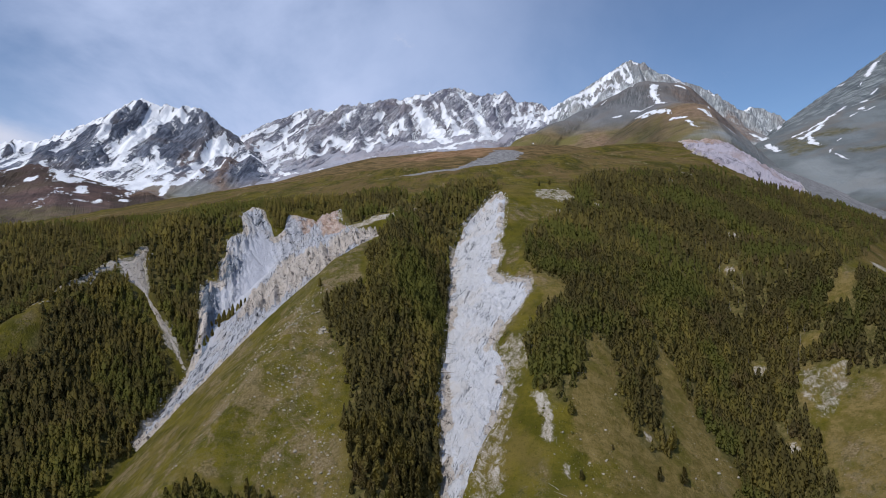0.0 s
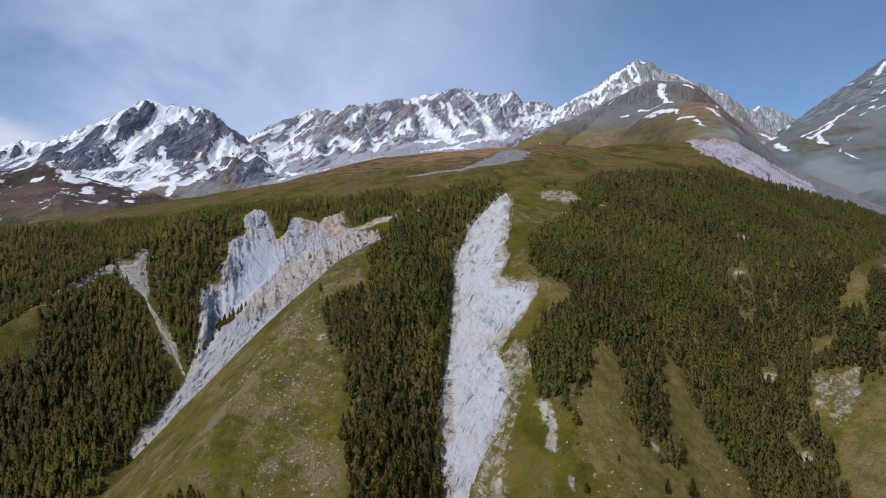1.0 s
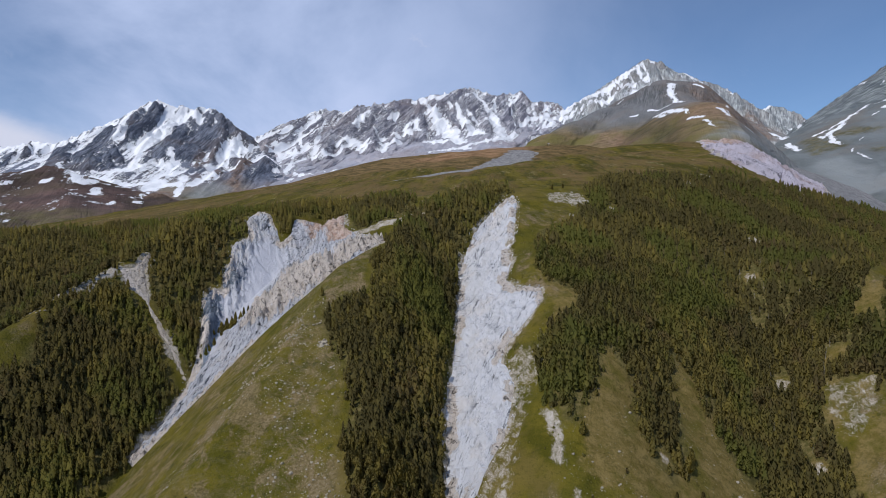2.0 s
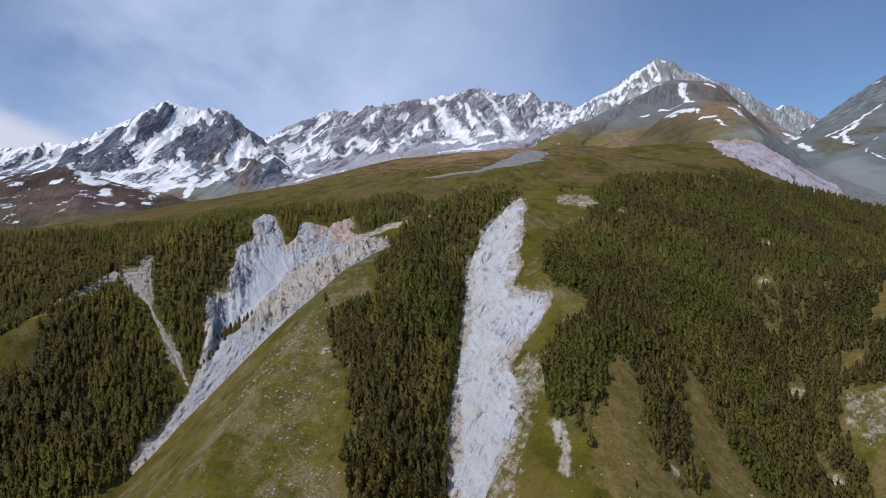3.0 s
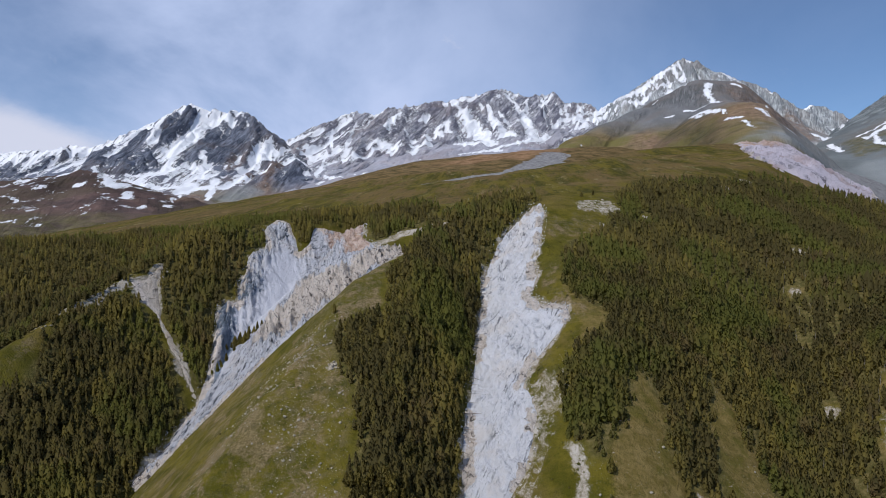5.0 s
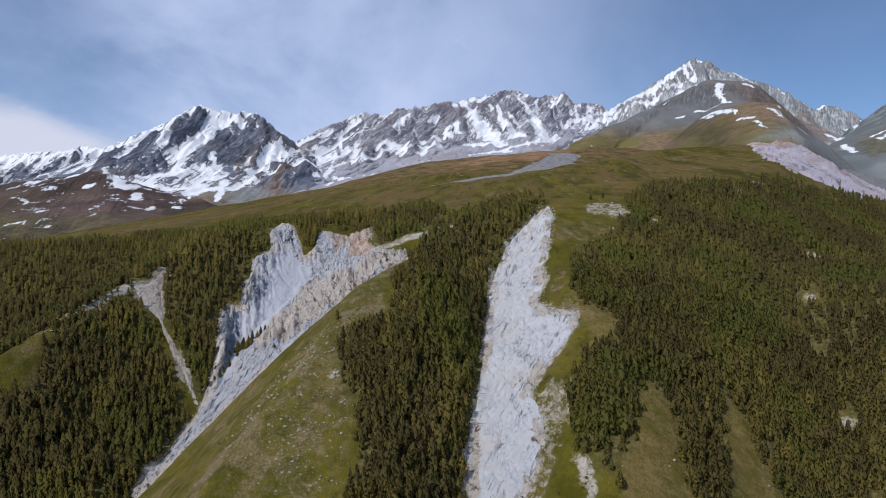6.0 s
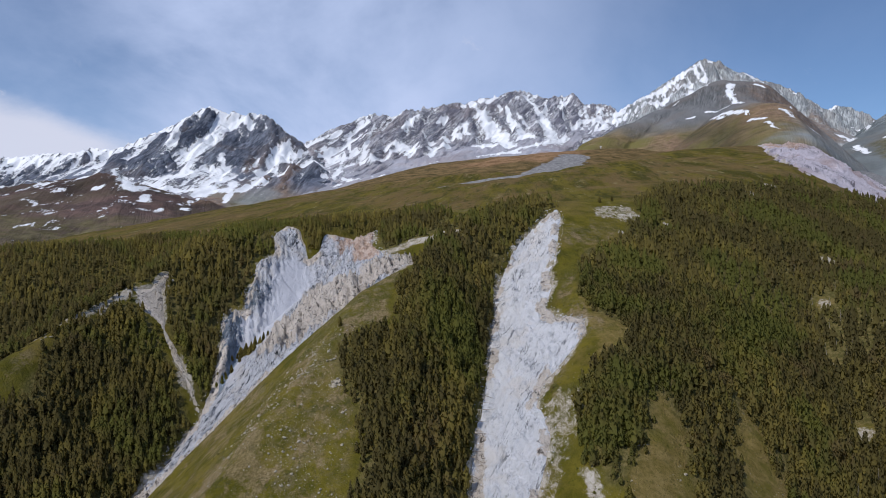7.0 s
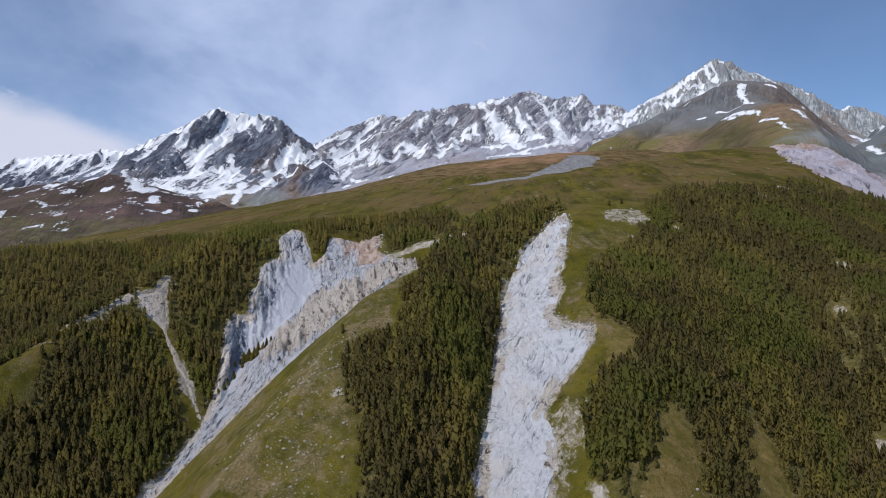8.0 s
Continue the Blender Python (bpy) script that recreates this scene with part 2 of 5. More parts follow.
def make_ground():
    s = Shader("turf", 0.95, 0.06)
    tuft, fine, mid, broad = s.noise(0.55, 5, 0.7), s.noise(2.2, 6, 0.62), s.noise(14, 6, 0.62), s.noise(75, 4)
    grass = s.mix(s.ramp(mid, 0.36, 0.64), (0.072, 0.067, 0.008), (0.140, 0.115, 0.016))
    grass = s.mix(s.ramp(s.noise(38, 7, 0.68), 0.48, 0.64, 0, 0.6), grass, (0.170, 0.125, 0.040))
    grass = s.mix(s.ramp(broad, 0.50, 0.40, 0, 0.5), grass, (0.084, 0.079, 0.013))
    # dry grass of the sunny slope, worn in patches
    straw = s.mix(s.ramp(s.noise(6, 8, 0.80, (1, 1, 1), 0.1), 0.38, 0.62), (0.138, 0.104, 0.030), (0.230, 0.168, 0.068))
    straw = s.mix(s.ramp(s.noise(16, 6, 0.65), 0.50, 0.62, 0, 0.7), straw, (0.105, 0.094, 0.018))
    grass = s.mix(s.ramp(s.math("ADD", s.attr("dry"), s.math("MULTIPLY", s.math("SUBTRACT", s.noise(24, 7, 0.7), 0.5), 1.5)), 0.35, 0.65, 0, 0.9), grass, straw)
    # the high pasture: bands of moss, brown sward and low juniper
    moss = s.mix(s.ramp(s.noise(26, 8, 0.72, (1.0, 0.12, 0.3)), 0.40, 0.58), (0.056, 0.050, 0.007), (0.130, 0.104, 0.016))
    moss = s.mix(s.ramp(s.noise(70, 8, 0.70, (1.0, 0.16, 0.3)), 0.44, 0.58, 0, 0.85), moss, (0.150, 0.098, 0.042))
    moss = s.mix(s.ramp(s.noise(12, 8, 0.78, (1.0, 0.12, 0.3)), 0.52, 0.60, 0, 0.8), moss, (0.048, 0.046, 0.010))
    moss = s.mix(s.ramp(s.noise(17, 8, 0.80, (1.0, 0.14, 0.3)), 0.56, 0.65, 0, 0.75), moss, (0.240, 0.200, 0.105))
    grass = s.mix(s.attr("high"), grass, moss)
    grass = s.mix(s.ramp(fine, 0.52, 0.68, 0, 0.5), grass, (0.056, 0.058, 0.009))
    grass = s.mix(s.ramp(tuft, 0.52, 0.72, 0, 0.5), grass, (0.044, 0.046, 0.008))
    grass = s.mix(s.ramp(tuft, 0.44, 0.26, 0, 0.5), grass, (0.175, 0.145, 0.032))
    # stony turf, bare earth, forest floor, heath
    grit = s.math("ADD", s.math("MULTIPLY", s.noise(0.8, 6, 0.75), 0.55), s.math("MULTIPLY", s.noise(4.5, 5, 0.6), 0.45))
    stones = s.math("MULTIPLY", s.attr("stony"), s.ramp(grit, 0.47, 0.58, 0, 0.7))
    c = s.mix(stones, grass, s.mix(s.ramp(tuft, 0.4, 0.6), (0.112, 0.090, 0.046), (0.230, 0.190, 0.120)))
    # worn brown soil between the stones
    soil = s.mix(s.ramp(s.noise(1.1, 6, 0.75), 0.40, 0.60), (0.135, 0.098, 0.048), (0.275, 0.210, 0.125))
    c = s.mix(s.math("MULTIPLY", s.ramp(s.attr("stony"), 0.05, 0.6, 0.0, 0.8), s.ramp(s.noise(15, 9, 0.74, (1, 0.7, 0.8), 0.3), 0.50, 0.57)), c, soil)
    c = s.mix(s.math("MULTIPLY", s.ramp(s.attr("stony"), 0.05, 0.5, 0.0, 0.55), s.ramp(s.noise(5, 7, 0.75), 0.55, 0.62)), c, (0.040, 0.043, 0.012))
    gravel = s.mix(s.ramp(s.noise(0.5, 7, 0.8), 0.40, 0.60), (0.220, 0.180, 0.120), (0.520, 0.470, 0.410))
    gravel = s.mix(s.ramp(s.noise(6, 7, 0.7, (1, 0.35, 0.6)), 0.42, 0.62), gravel, (0.50, 0.46, 0.41))
    worn = s.math("ADD", s.attr("bare"), s.math("MULTIPLY", s.math("SUBTRACT", s.noise(3.5, 10, 0.82, (1, 0.6, 0.8), 0.6), 0.5), 2.8))
    c = s.mix(s.ramp(worn, 0.55, 1.05), c, gravel)
    floor_c = s.mix(s.ramp(s.noise(3, 6, 0.65), 0.40, 0.66), (0.082, 0.074, 0.024), (0.170, 0.138, 0.056))
    c = s.mix(s.attr("wood"), c, floor_c)
    heath = s.mix(s.ramp(s.noise(46, 7, 0.7), 0.38, 0.62), (0.070, 0.052, 0.017), (0.190, 0.128, 0.058))
    c = s.mix(s.ramp(s.math("ADD", s.attr("heath"), s.math("MULTIPLY", s.math("SUBTRACT", s.noise(70, 7, 0.7), 0.5), 1.4)), 0.35, 0.65), c, heath)
    c = s.mix(s.math("MULTIPLY", s.attr("rust"), 0.85), c, s.mix(s.ramp(s.noise(40, 7, 0.72), 0.38, 0.62), (0.16, 0.090, 0.045), (0.34, 0.205, 0.115)))
    grey = s.mix(s.ramp(s.noise(13, 7, 0.72), 0.36, 0.66), (0.14, 0.14, 0.14), (0.32, 0.31, 0.31))
    c = s.mix(s.ramp(s.math("ADD", s.attr("scree"), s.math("MULTIPLY", s.math("SUBTRACT", s.noise(40, 7, 0.7), 0.5), 1.0)), 0.40, 0.60), c, grey)
    s.colour(c).bump(s.math("ADD", s.noise(1.3, 7, 0.7), s.math("MULTIPLY", s.noise(9, 4), 2.0)), 1.2, 0.85)
    return s.mat


def make_rubble(name, light, dark, tan, streak, size=1.0, harsh=(0.42, 0.60, 0.1, 0.9)):
    s = Shader(name)
    run = s.noise(6 * size, 9, 0.74, streak, 0.8)
    calm = s.math("SUBTRACT", 1.0, s.attr("fan"))
    rugged = s.math("MULTIPLY", calm, s.ramp(s.noise(17 * size, 5, 0.6, (1.0, 0.5, 0.7)), *harsh))
    # dark tone of the rock also puts crag and crack shade into the colour
    base = s.mix(s.math("MULTIPLY", s.ramp(run, 0.50, 0.36), rugged), light, dark)
    base = s.mix(s.ramp(s.noise(24 * size, 6, 0.6), 0.50, 0.66, 0, 0.7), base, tan)
    crack_shade = s.ramp(s.noise(2.0 * size, 8, 0.80, streak, 1.0), 0.56, 0.62, 0, 0.8)
    base = s.mix(s.math("MULTIPLY", crack_shade, rugged), base, dark)
    base = s.mix(s.attr("fan"), base, s.mix(s.noise(7, 6, 0.6, (1, 0.4, 0.4)), (0.40, 0.41, 0.46), (0.53, 0.54, 0.59)))
    # dark blue painted in for the shade on the scar's cliff
    base = s.mix(s.ramp(s.math("ADD", s.attr("shaded_cliff"), s.math("MULTIPLY", s.math("SUBTRACT", s.noise(3, 7, 0.7), 0.5), 1.2)), 0.4, 0.6), base, s.mix(s.ramp(run, 0.40, 0.55), (0.10, 0.13, 0.17), (0.20, 0.24, 0.30)))
    # shade in thin seams that run aslant down the slope, painted as dark lines
    for wide, lo, slant, c in ((3.0, 0.575, -30, 0.40), (1.5, 0.585, -24, 0.30)):
        seam_shade = s.ramp(s.noise(wide * size, 7, 0.72, (1.0, 7.0, 7.0), 0.35, (35, 0, slant)), lo, lo + 0.03)
        base = s.mix(s.math("MULTIPLY", seam_shade, rugged), base, tuple(c * v for v in dark))
    rib = s.mix(s.ramp(s.noise(2.6 * size, 9, 0.80, (1, 0.8, 0.8), 1.2), 0.50, 0.62), (0.68, 0.61, 0.55), (0.36, 0.30, 0.25))
    # shade in the clefts between blocks, painted as dark spots
    rib = s.mix(s.ramp(s.noise(3.4 * size, 7, 0.75, (1.0, 1.6, 1.6), 0.8, (0, -35, 0)), 0.555, 0.60), rib, (0.11, 0.095, 0.085))
    base = s.mix(s.ramp(s.math("ADD", s.attr("earth"), s.math("MULTIPLY", s.math("SUBTRACT", s.noise(3 * size, 7, 0.7), 0.5), 1.2)), 0.4, 0.65), base, rib)
    rust = s.mix(s.ramp(s.noise(4 * size, 7, 0.7), 0.4, 0.6), (0.40, 0.23, 0.14), (0.70, 0.52, 0.41))
    base = s.mix(s.ramp(s.math("ADD", s.attr("rust"), s.math("MULTIPLY", s.math("SUBTRACT", s.noise(6 * size, 7, 0.7), 0.5), 1.0)), 0.40, 0.75, 0, 0.8), base, rust)
    low = s.math("MULTIPLY", s.math("ADD", s.noise(1.4 * size, 8, 0.78), s.math("MULTIPLY", run, 2.2)), s.math("ADD", 0.2, s.math("MULTIPLY", calm, 0.8)))
    s.colour(base).bump(low, 2.2 * size, 0.9)
    return s.mat


def make_mountain(name, light, dark, red, streak, slant=30, size=45, fines=1.0, turn=0, moor=((0.050, 0.040, 0.026), (0.120, 0.080, 0.055), (0.085, 0.085, 0.030))):
    s = Shader(name)
    run = s.noise(size, 9, 0.70, (streak[0], 0.25 * streak[1], 0.6 * streak[2]), 0.4)
    rock = s.mix(s.ramp(run, 0.38, 0.60), dark, light)
    # dark and light streaks that run down the faces
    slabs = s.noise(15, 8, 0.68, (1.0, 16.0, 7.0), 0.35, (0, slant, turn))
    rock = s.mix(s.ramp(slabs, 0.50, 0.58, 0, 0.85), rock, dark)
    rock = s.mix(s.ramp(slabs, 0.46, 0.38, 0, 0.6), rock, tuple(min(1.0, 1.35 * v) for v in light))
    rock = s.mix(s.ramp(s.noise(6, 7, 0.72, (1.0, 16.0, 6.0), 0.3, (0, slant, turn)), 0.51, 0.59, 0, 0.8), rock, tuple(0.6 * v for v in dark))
    # the gentler slopes are smooth scree
    scree = s.mix(s.ramp(s.noise(110, 8, 0.66, (1.0, 0.5, 0.5)), 0.38, 0.62), tuple(0.5 * (u + v) * 0.85 * fines for u, v in zip(light, dark)), tuple(0.5 * (u + v) * 1.15 * fines for u, v in zip(light, dark)))
    steepness = s.math("ADD", s.attr("crag"), s.math("MULTIPLY", s.math("SUBTRACT", s.noise(40, 7, 0.7), 0.5), 0.9))
    rock = s.mix(s.ramp(steepness, 0.30, 0.60), scree, rock)
    rock = s.mix(s.ramp(s.noise(260, 5, 0.6), 0.48, 0.68, 0, 0.55), rock, red)
    heath = s.mix(s.ramp(s.noise(90, 7, 0.65), 0.36, 0.66), moor[0], moor[1])
    heath = s.mix(s.ramp(s.noise(240, 4), 0.45, 0.62), heath, moor[2])
    rock = s.mix(s.attr("heath"), rock, heath)
    # rusty ground, moss and fans of pale scree
    rust = s.mix(s.ramp(s.noise(30, 7, 0.7), 0.38, 0.62), (0.17, 0.100, 0.065), (0.34, 0.225, 0.155))
    rock = s.mix(s.math("MULTIPLY", s.attr("rust"), s.ramp(s.noise(22, 7, 0.75), 0.32, 0.55, 0.1, 0.7)), rock, rust)
    moss = s.mix(s.ramp(s.noise(40, 7, 0.7), 0.38, 0.62), (0.075, 0.066, 0.020), (0.165, 0.140, 0.066))
    rock = s.mix(s.math("MULTIPLY", s.attr("moss"), s.ramp(s.noise(30, 7, 0.75), 0.35, 0.55, 0.2, 0.85)), rock, moss)
    fans = s.mix(s.noise(60, 6, 0.65, (1.0, 0.5, 0.5)), (0.245, 0.270, 0.280), (0.365, 0.390, 0.395))
    rock = s.mix(s.math("MULTIPLY", s.attr("pale"), 0.65), rock, fans)
    # snow lies with a ragged edge
    flecks = s.math("ADD", s.noise(16, 8, 0.76, (1.0, 0.6, 0.55), 0.4), s.noise(6, 5, 0.7, (1.0, 0.5, 0.6)))
    mottle = s.math("ADD", s.math("MULTIPLY", flecks, 0.34), s.math("MULTIPLY", slabs, 0.42))
    edge = s.math("ADD", s.attr("snow"), s.math("MULTIPLY", s.math("SUBTRACT", mottle, 0.55), 2.8))
    cover = s.ramp(edge, 0.46, 0.54)
    snow = s.mix(s.noise(120, 4), (0.78, 0.80, 0.85), (0.90, 0.91, 0.93))
    s.colour(s.mix(cover, rock, snow))
    s.bump(s.math("MULTIPLY", s.math("ADD", s.noise(24, 9, 0.72, streak), slabs), s.math("MULTIPLY", s.math("SUBTRACT", 1.2, cover), s.math("ADD", 0.34, s.math("MULTIPLY", s.attr("crag"), 0.66)))), 24.0, 1.0)
    return s.mat


def make_leaves(name, a, b, gold):
    s = Shader(name, 0.8, 0.08)
    tint = s.attr("tint")
    c = s.mix(tint, a, b)
    c = s.mix(s.ramp(s.noise(26, 5, 0.7), 0.54, 0.68, 0, 0.5), c, gold)
    c = s.mix(s.ramp(s.noise(60, 4, 0.6), 0.48, 0.62, 0, 0.7), c, (0.185, 0.204, 0.046))
    c = s.mix(s.ramp(s.noise(0.8, 4, 0.7), 0.48, 0.70, 0, 0.15), c, (0.060, 0.056, 0.020))
    s.colour(c)
    # needles let some light through
    through_leaf = s.n.new("ShaderNodeBsdfTranslucent")
    s.l.new(c, through_leaf.inputs[0])
    both = s.n.new("ShaderNodeMixShader")
    both.inputs[0].default_value = 0.62
    s.l.new(s.out.outputs[0], both.inputs[1])
    s.l.new(through_leaf.outputs[0], both.inputs[2])
    s.l.new(both.outputs[0], s.n["Material Output"].inputs[0])
    return s.mat


def make_plain(name, a, b, size, depth, roughness=0.9):
    s = Shader(name, roughness)
    grainy = s.noise(size, 6, 0.65)
    tint = s.n.new("ShaderNodeObjectInfo").outputs["Random"]
    c = s.mix(s.ramp(grainy, 0.35, 0.68), a, b)
    c = s.mix(s.math("MULTIPLY", tint, 0.5), c, a)
    s.colour(c).bump(s.noise(size * 0.6, 6, 0.7), depth)
    return s.mat


TURF = make_ground()
RUBBLE = make_rubble("pale_rubble", (0.80, 0.805, 0.845), (0.34, 0.36, 0.41), (0.80, 0.76, 0.74), (1.0, 0.42, 0.7))
SCAR_ROCK = make_rubble("scar_rock", (0.61, 0.62, 0.67), (0.13, 0.15, 0.19), (0.60, 0.56, 0.54), (0.9, 0.6, 0.45), 1.0, (0.30, 0.50, 0.35, 1.0))
LILAC = make_rubble("lilac_scree", (0.74, 0.68, 0.76), (0.24, 0.21, 0.27), (0.46, 0.33, 0.32), (1.0, 0.5, 0.5), 3.5)
EARTH = make_rubble("tan_earth", (0.62, 0.55, 0.48), (0.30, 0.24, 0.18), (0.48, 0.40, 0.32), (1.0, 0.5, 0.6))
# the blue of distance haze is put into the west and mid rock colours
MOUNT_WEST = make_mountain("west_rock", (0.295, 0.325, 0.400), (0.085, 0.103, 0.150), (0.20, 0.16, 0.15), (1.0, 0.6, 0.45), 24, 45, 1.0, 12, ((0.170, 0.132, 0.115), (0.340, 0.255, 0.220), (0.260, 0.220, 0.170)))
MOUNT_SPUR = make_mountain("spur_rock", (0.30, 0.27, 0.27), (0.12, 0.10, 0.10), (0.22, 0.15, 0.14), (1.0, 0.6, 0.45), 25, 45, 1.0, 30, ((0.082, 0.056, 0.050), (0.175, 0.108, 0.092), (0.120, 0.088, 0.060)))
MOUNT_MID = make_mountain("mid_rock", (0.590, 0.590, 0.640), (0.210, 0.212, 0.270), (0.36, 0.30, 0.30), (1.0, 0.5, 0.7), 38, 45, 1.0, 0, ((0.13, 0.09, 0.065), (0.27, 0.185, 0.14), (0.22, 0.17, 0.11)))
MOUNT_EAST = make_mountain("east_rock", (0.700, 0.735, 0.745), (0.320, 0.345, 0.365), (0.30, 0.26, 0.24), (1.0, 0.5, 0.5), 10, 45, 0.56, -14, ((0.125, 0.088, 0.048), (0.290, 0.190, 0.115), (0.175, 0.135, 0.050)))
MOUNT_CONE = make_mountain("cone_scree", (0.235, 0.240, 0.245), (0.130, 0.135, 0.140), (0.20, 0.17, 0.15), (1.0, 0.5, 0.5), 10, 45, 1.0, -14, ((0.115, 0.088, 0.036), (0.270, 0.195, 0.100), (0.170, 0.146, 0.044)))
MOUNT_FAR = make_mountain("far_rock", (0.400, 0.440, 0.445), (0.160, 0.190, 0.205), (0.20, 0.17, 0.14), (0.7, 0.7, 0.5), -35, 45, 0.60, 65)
NEEDLES = make_leaves("needles", (0.152, 0.129, 0.051), (0.345, 0.284, 0.077), (0.255, 0.180, 0.092))
BARK = make_plain("bark", (0.075, 0.058, 0.045), (0.15, 0.12, 0.095), 0.5, 0.04)
BOULDER = make_plain("boulder_stone", (0.25, 0.22, 0.17), (0.50, 0.45, 0.37), 0.6, 0.10)
SILVER = make_plain("dead_wood", (0.20, 0.17, 0.14), (0.42, 0.38, 0.33), 0.4, 0.03)
# ---- the plan: which cover lies where (x, y) ----
SLIDE = [(54, 646), (54, 616), (47, 553), (41, 537), (41, 509), (37, 492), (42, 472), (56, 459), (56, 447), (49, 438), (42, 431), (32, 420), (29, 410), (34, 389), (32, 374), (27, 356), (20, 346), (14, 336), (9, 321), (5, 240), (-8, 240), (-1, 325), (0, 352), (-1, 371), (-1, 391), (-1, 407), (2, 426), (3, 461), (5, 511), (5, 537), (9, 563), (19, 588), (32, 611), (46, 635)]
SCAR = [(-179, 662), (-165, 658), (-157, 649), (-152, 638), (-146, 650), (-145, 671), (-131, 678), (-110, 682), (-98, 670), (-92, 640), (-88, 592), (-82, 558), (-70, 545), (-53, 537), (-47, 522), (-62, 499), (-80, 487), (-106, 468), (-134, 451), (-153, 435), (-168, 421), (-178, 410), (-184, 416), (-178, 433), (-177, 449), (-174, 470), (-175, 496), (-177, 508), (-179, 521), (-182, 536), (-188, 545), (-186, 557), (-178, 566), (-182, 575), (-181, 592), (-185, 606), (-176, 625), (-182, 639)]
SCARP = [(372, 985), (395, 1120), (435, 1270), (490, 1450), (535, 1620), (690, 1600), (660, 1400), (590, 1150), (500, 980), (430, 905)]
RILL = [(-238, 521), (-232, 531), (-230, 550), (-227, 549), (-226, 534), (-221, 527), (-212, 513), (-207, 510), (-192, 499), (-182, 491), (-175, 485), (-177, 483), (-193, 496), (-206, 504), (-217, 514), (-223, 515), (-229, 515)]
TOP_SCAR = [(82, 655), (95, 668), (116, 668), (123, 641), (104, 633), (94, 635), (83, 628)]
LOW_SCAR = [(46, 361), (51, 355), (53, 332), (54, 324), (56, 310), (54, 310), (52, 324), (47, 333), (47, 346)]
EAST_SCAR = [(216, 430), (223, 445), (232, 438), (248, 428), (240, 424), (233, 411), (222, 400), (217, 412)]
PALE_BANK = [(-76, 545), (-62, 554), (-52, 564), (-43, 569), (-33, 580), (-26, 586)]
TAN_BANK = [(40, 414), (46, 400), (42, 382), (31, 370), (24, 350), (16, 338), (11, 322), (16, 322), (26, 346), (30, 372), (27, 394), (33, 408)]
FOREST_WEST = [(-264, 383), (-250, 400), (-244, 411), (-243, 424), (-249, 440), (-254, 458), (-248, 480), (-243, 498), (-238, 514), (-226, 514), (-213, 506), (-192, 488), (-170, 465), (-169, 448), (-174, 439), (-173, 417), (-180, 407), (-186, 391), (-190, 375), (-191, 363), (-213, 341), (-227, 329)]
FOREST_GULLY = [(-228, 544), (-240, 575), (-240, 640), (-232, 720), (-180, 668), (-184, 645), (-178, 632), (-177, 618), (-183, 598), (-180, 585), (-180, 567), (-177, 558), (-185, 549), (-185, 536), (-177, 522), (-176, 502), (-174, 492), (-177, 484), (-191, 496), (-205, 507), (-214, 518)]
FOREST_RIM = [(-176, 660), (-232, 720), (-215, 790), (-120, 785), (-60, 700), (-30, 640), (-37, 600), (-52, 562), (-64, 546), (-79, 560), (-86, 595), (-90, 640), (-96, 675), (-128, 686), (-142, 677), (-143, 657), (-157, 653), (-165, 662)]
FOREST_BACK = [(-900, 560), (-600, 630), (-470, 690), (-400, 700), (-372, 735), (-373, 825), (-301, 785), (-240, 700), (-200, 640), (-212, 590), (-224, 547), (-238, 516), (-247, 496), (-253, 468), (-257, 448), (-266, 412), (-300, 300), (-600, 350), (-900, 480)]
FOREST_MID = [(-50, 480), (-44, 530), (-40, 575), (-22, 622), (8, 655), (38, 672), (54, 655), (44, 630), (32, 604), (19, 579), (8, 554), (5, 521), (5, 494), (3, 449), (1, 415), (-1, 398), (-1, 381), (0, 343), (2, 317), (-36, 294), (-41, 305), (-41, 324), (-47, 340), (-47, 361), (-56, 381), (-70, 403), (-68, 421), (-56, 431), (-44, 442)]
FOREST_EAST = [(124, 689), (176, 799), (280, 843), (316, 889), (371, 902), (468, 953), (578, 1012), (720, 1152), (785, 1124), (723, 1036), (514, 831), (357, 635), (273, 493), (258, 478), (250, 461), (236, 466), (228, 456), (224, 438), (214, 429), (211, 410), (201, 358), (194, 349), (139, 332), (153, 351), (140, 377), (135, 412), (130, 424), (121, 408), (116, 374), (112, 349), (102, 341), (95, 346), (94, 360), (95, 388), (86, 402), (73, 374), (60, 348), (50, 356), (48, 384), (49, 406), (58, 416), (74, 421), (78, 455), (65, 464), (59, 490), (61, 528), (73, 569), (94, 587), (109, 632)]
FOREST_SPUR = [(256, 471), (270, 473), (351, 561), (419, 600), (289, 414), (257, 412), (245, 418), (226, 433), (230, 447), (240, 452)]
CLUMP = [(-116, 300), (-110, 304), (-88, 305), (-71, 301), (-67, 295), (-113, 293)]
THIN = [(237, 613), (277, 625), (237, 482), (214, 429), (198, 404), (178, 402), (202, 482)]
WOODS = [FOREST_WEST, FOREST_GULLY, FOREST_RIM, FOREST_BACK, FOREST_MID, FOREST_EAST, FOREST_SPUR, CLUMP]

# bare rock and earth breaking through: x, y and size
OUTCROPS = [(99, 607, 6), (101, 580, 5), (206, 885, 18), (201, 780, 12), (254, 790, 15), (240, 824, 14), (180, 815, 12), (290, 845, 13), (205, 461, 8), (196, 398, 7), (-38, 572, 10), (-27, 585, 8), (-67, 391, 5), (139, 640, 8), (101, 349, 4), (429, 695, 14), (213, 520, 7), (232, 575, 8), (262, 640, 9)]


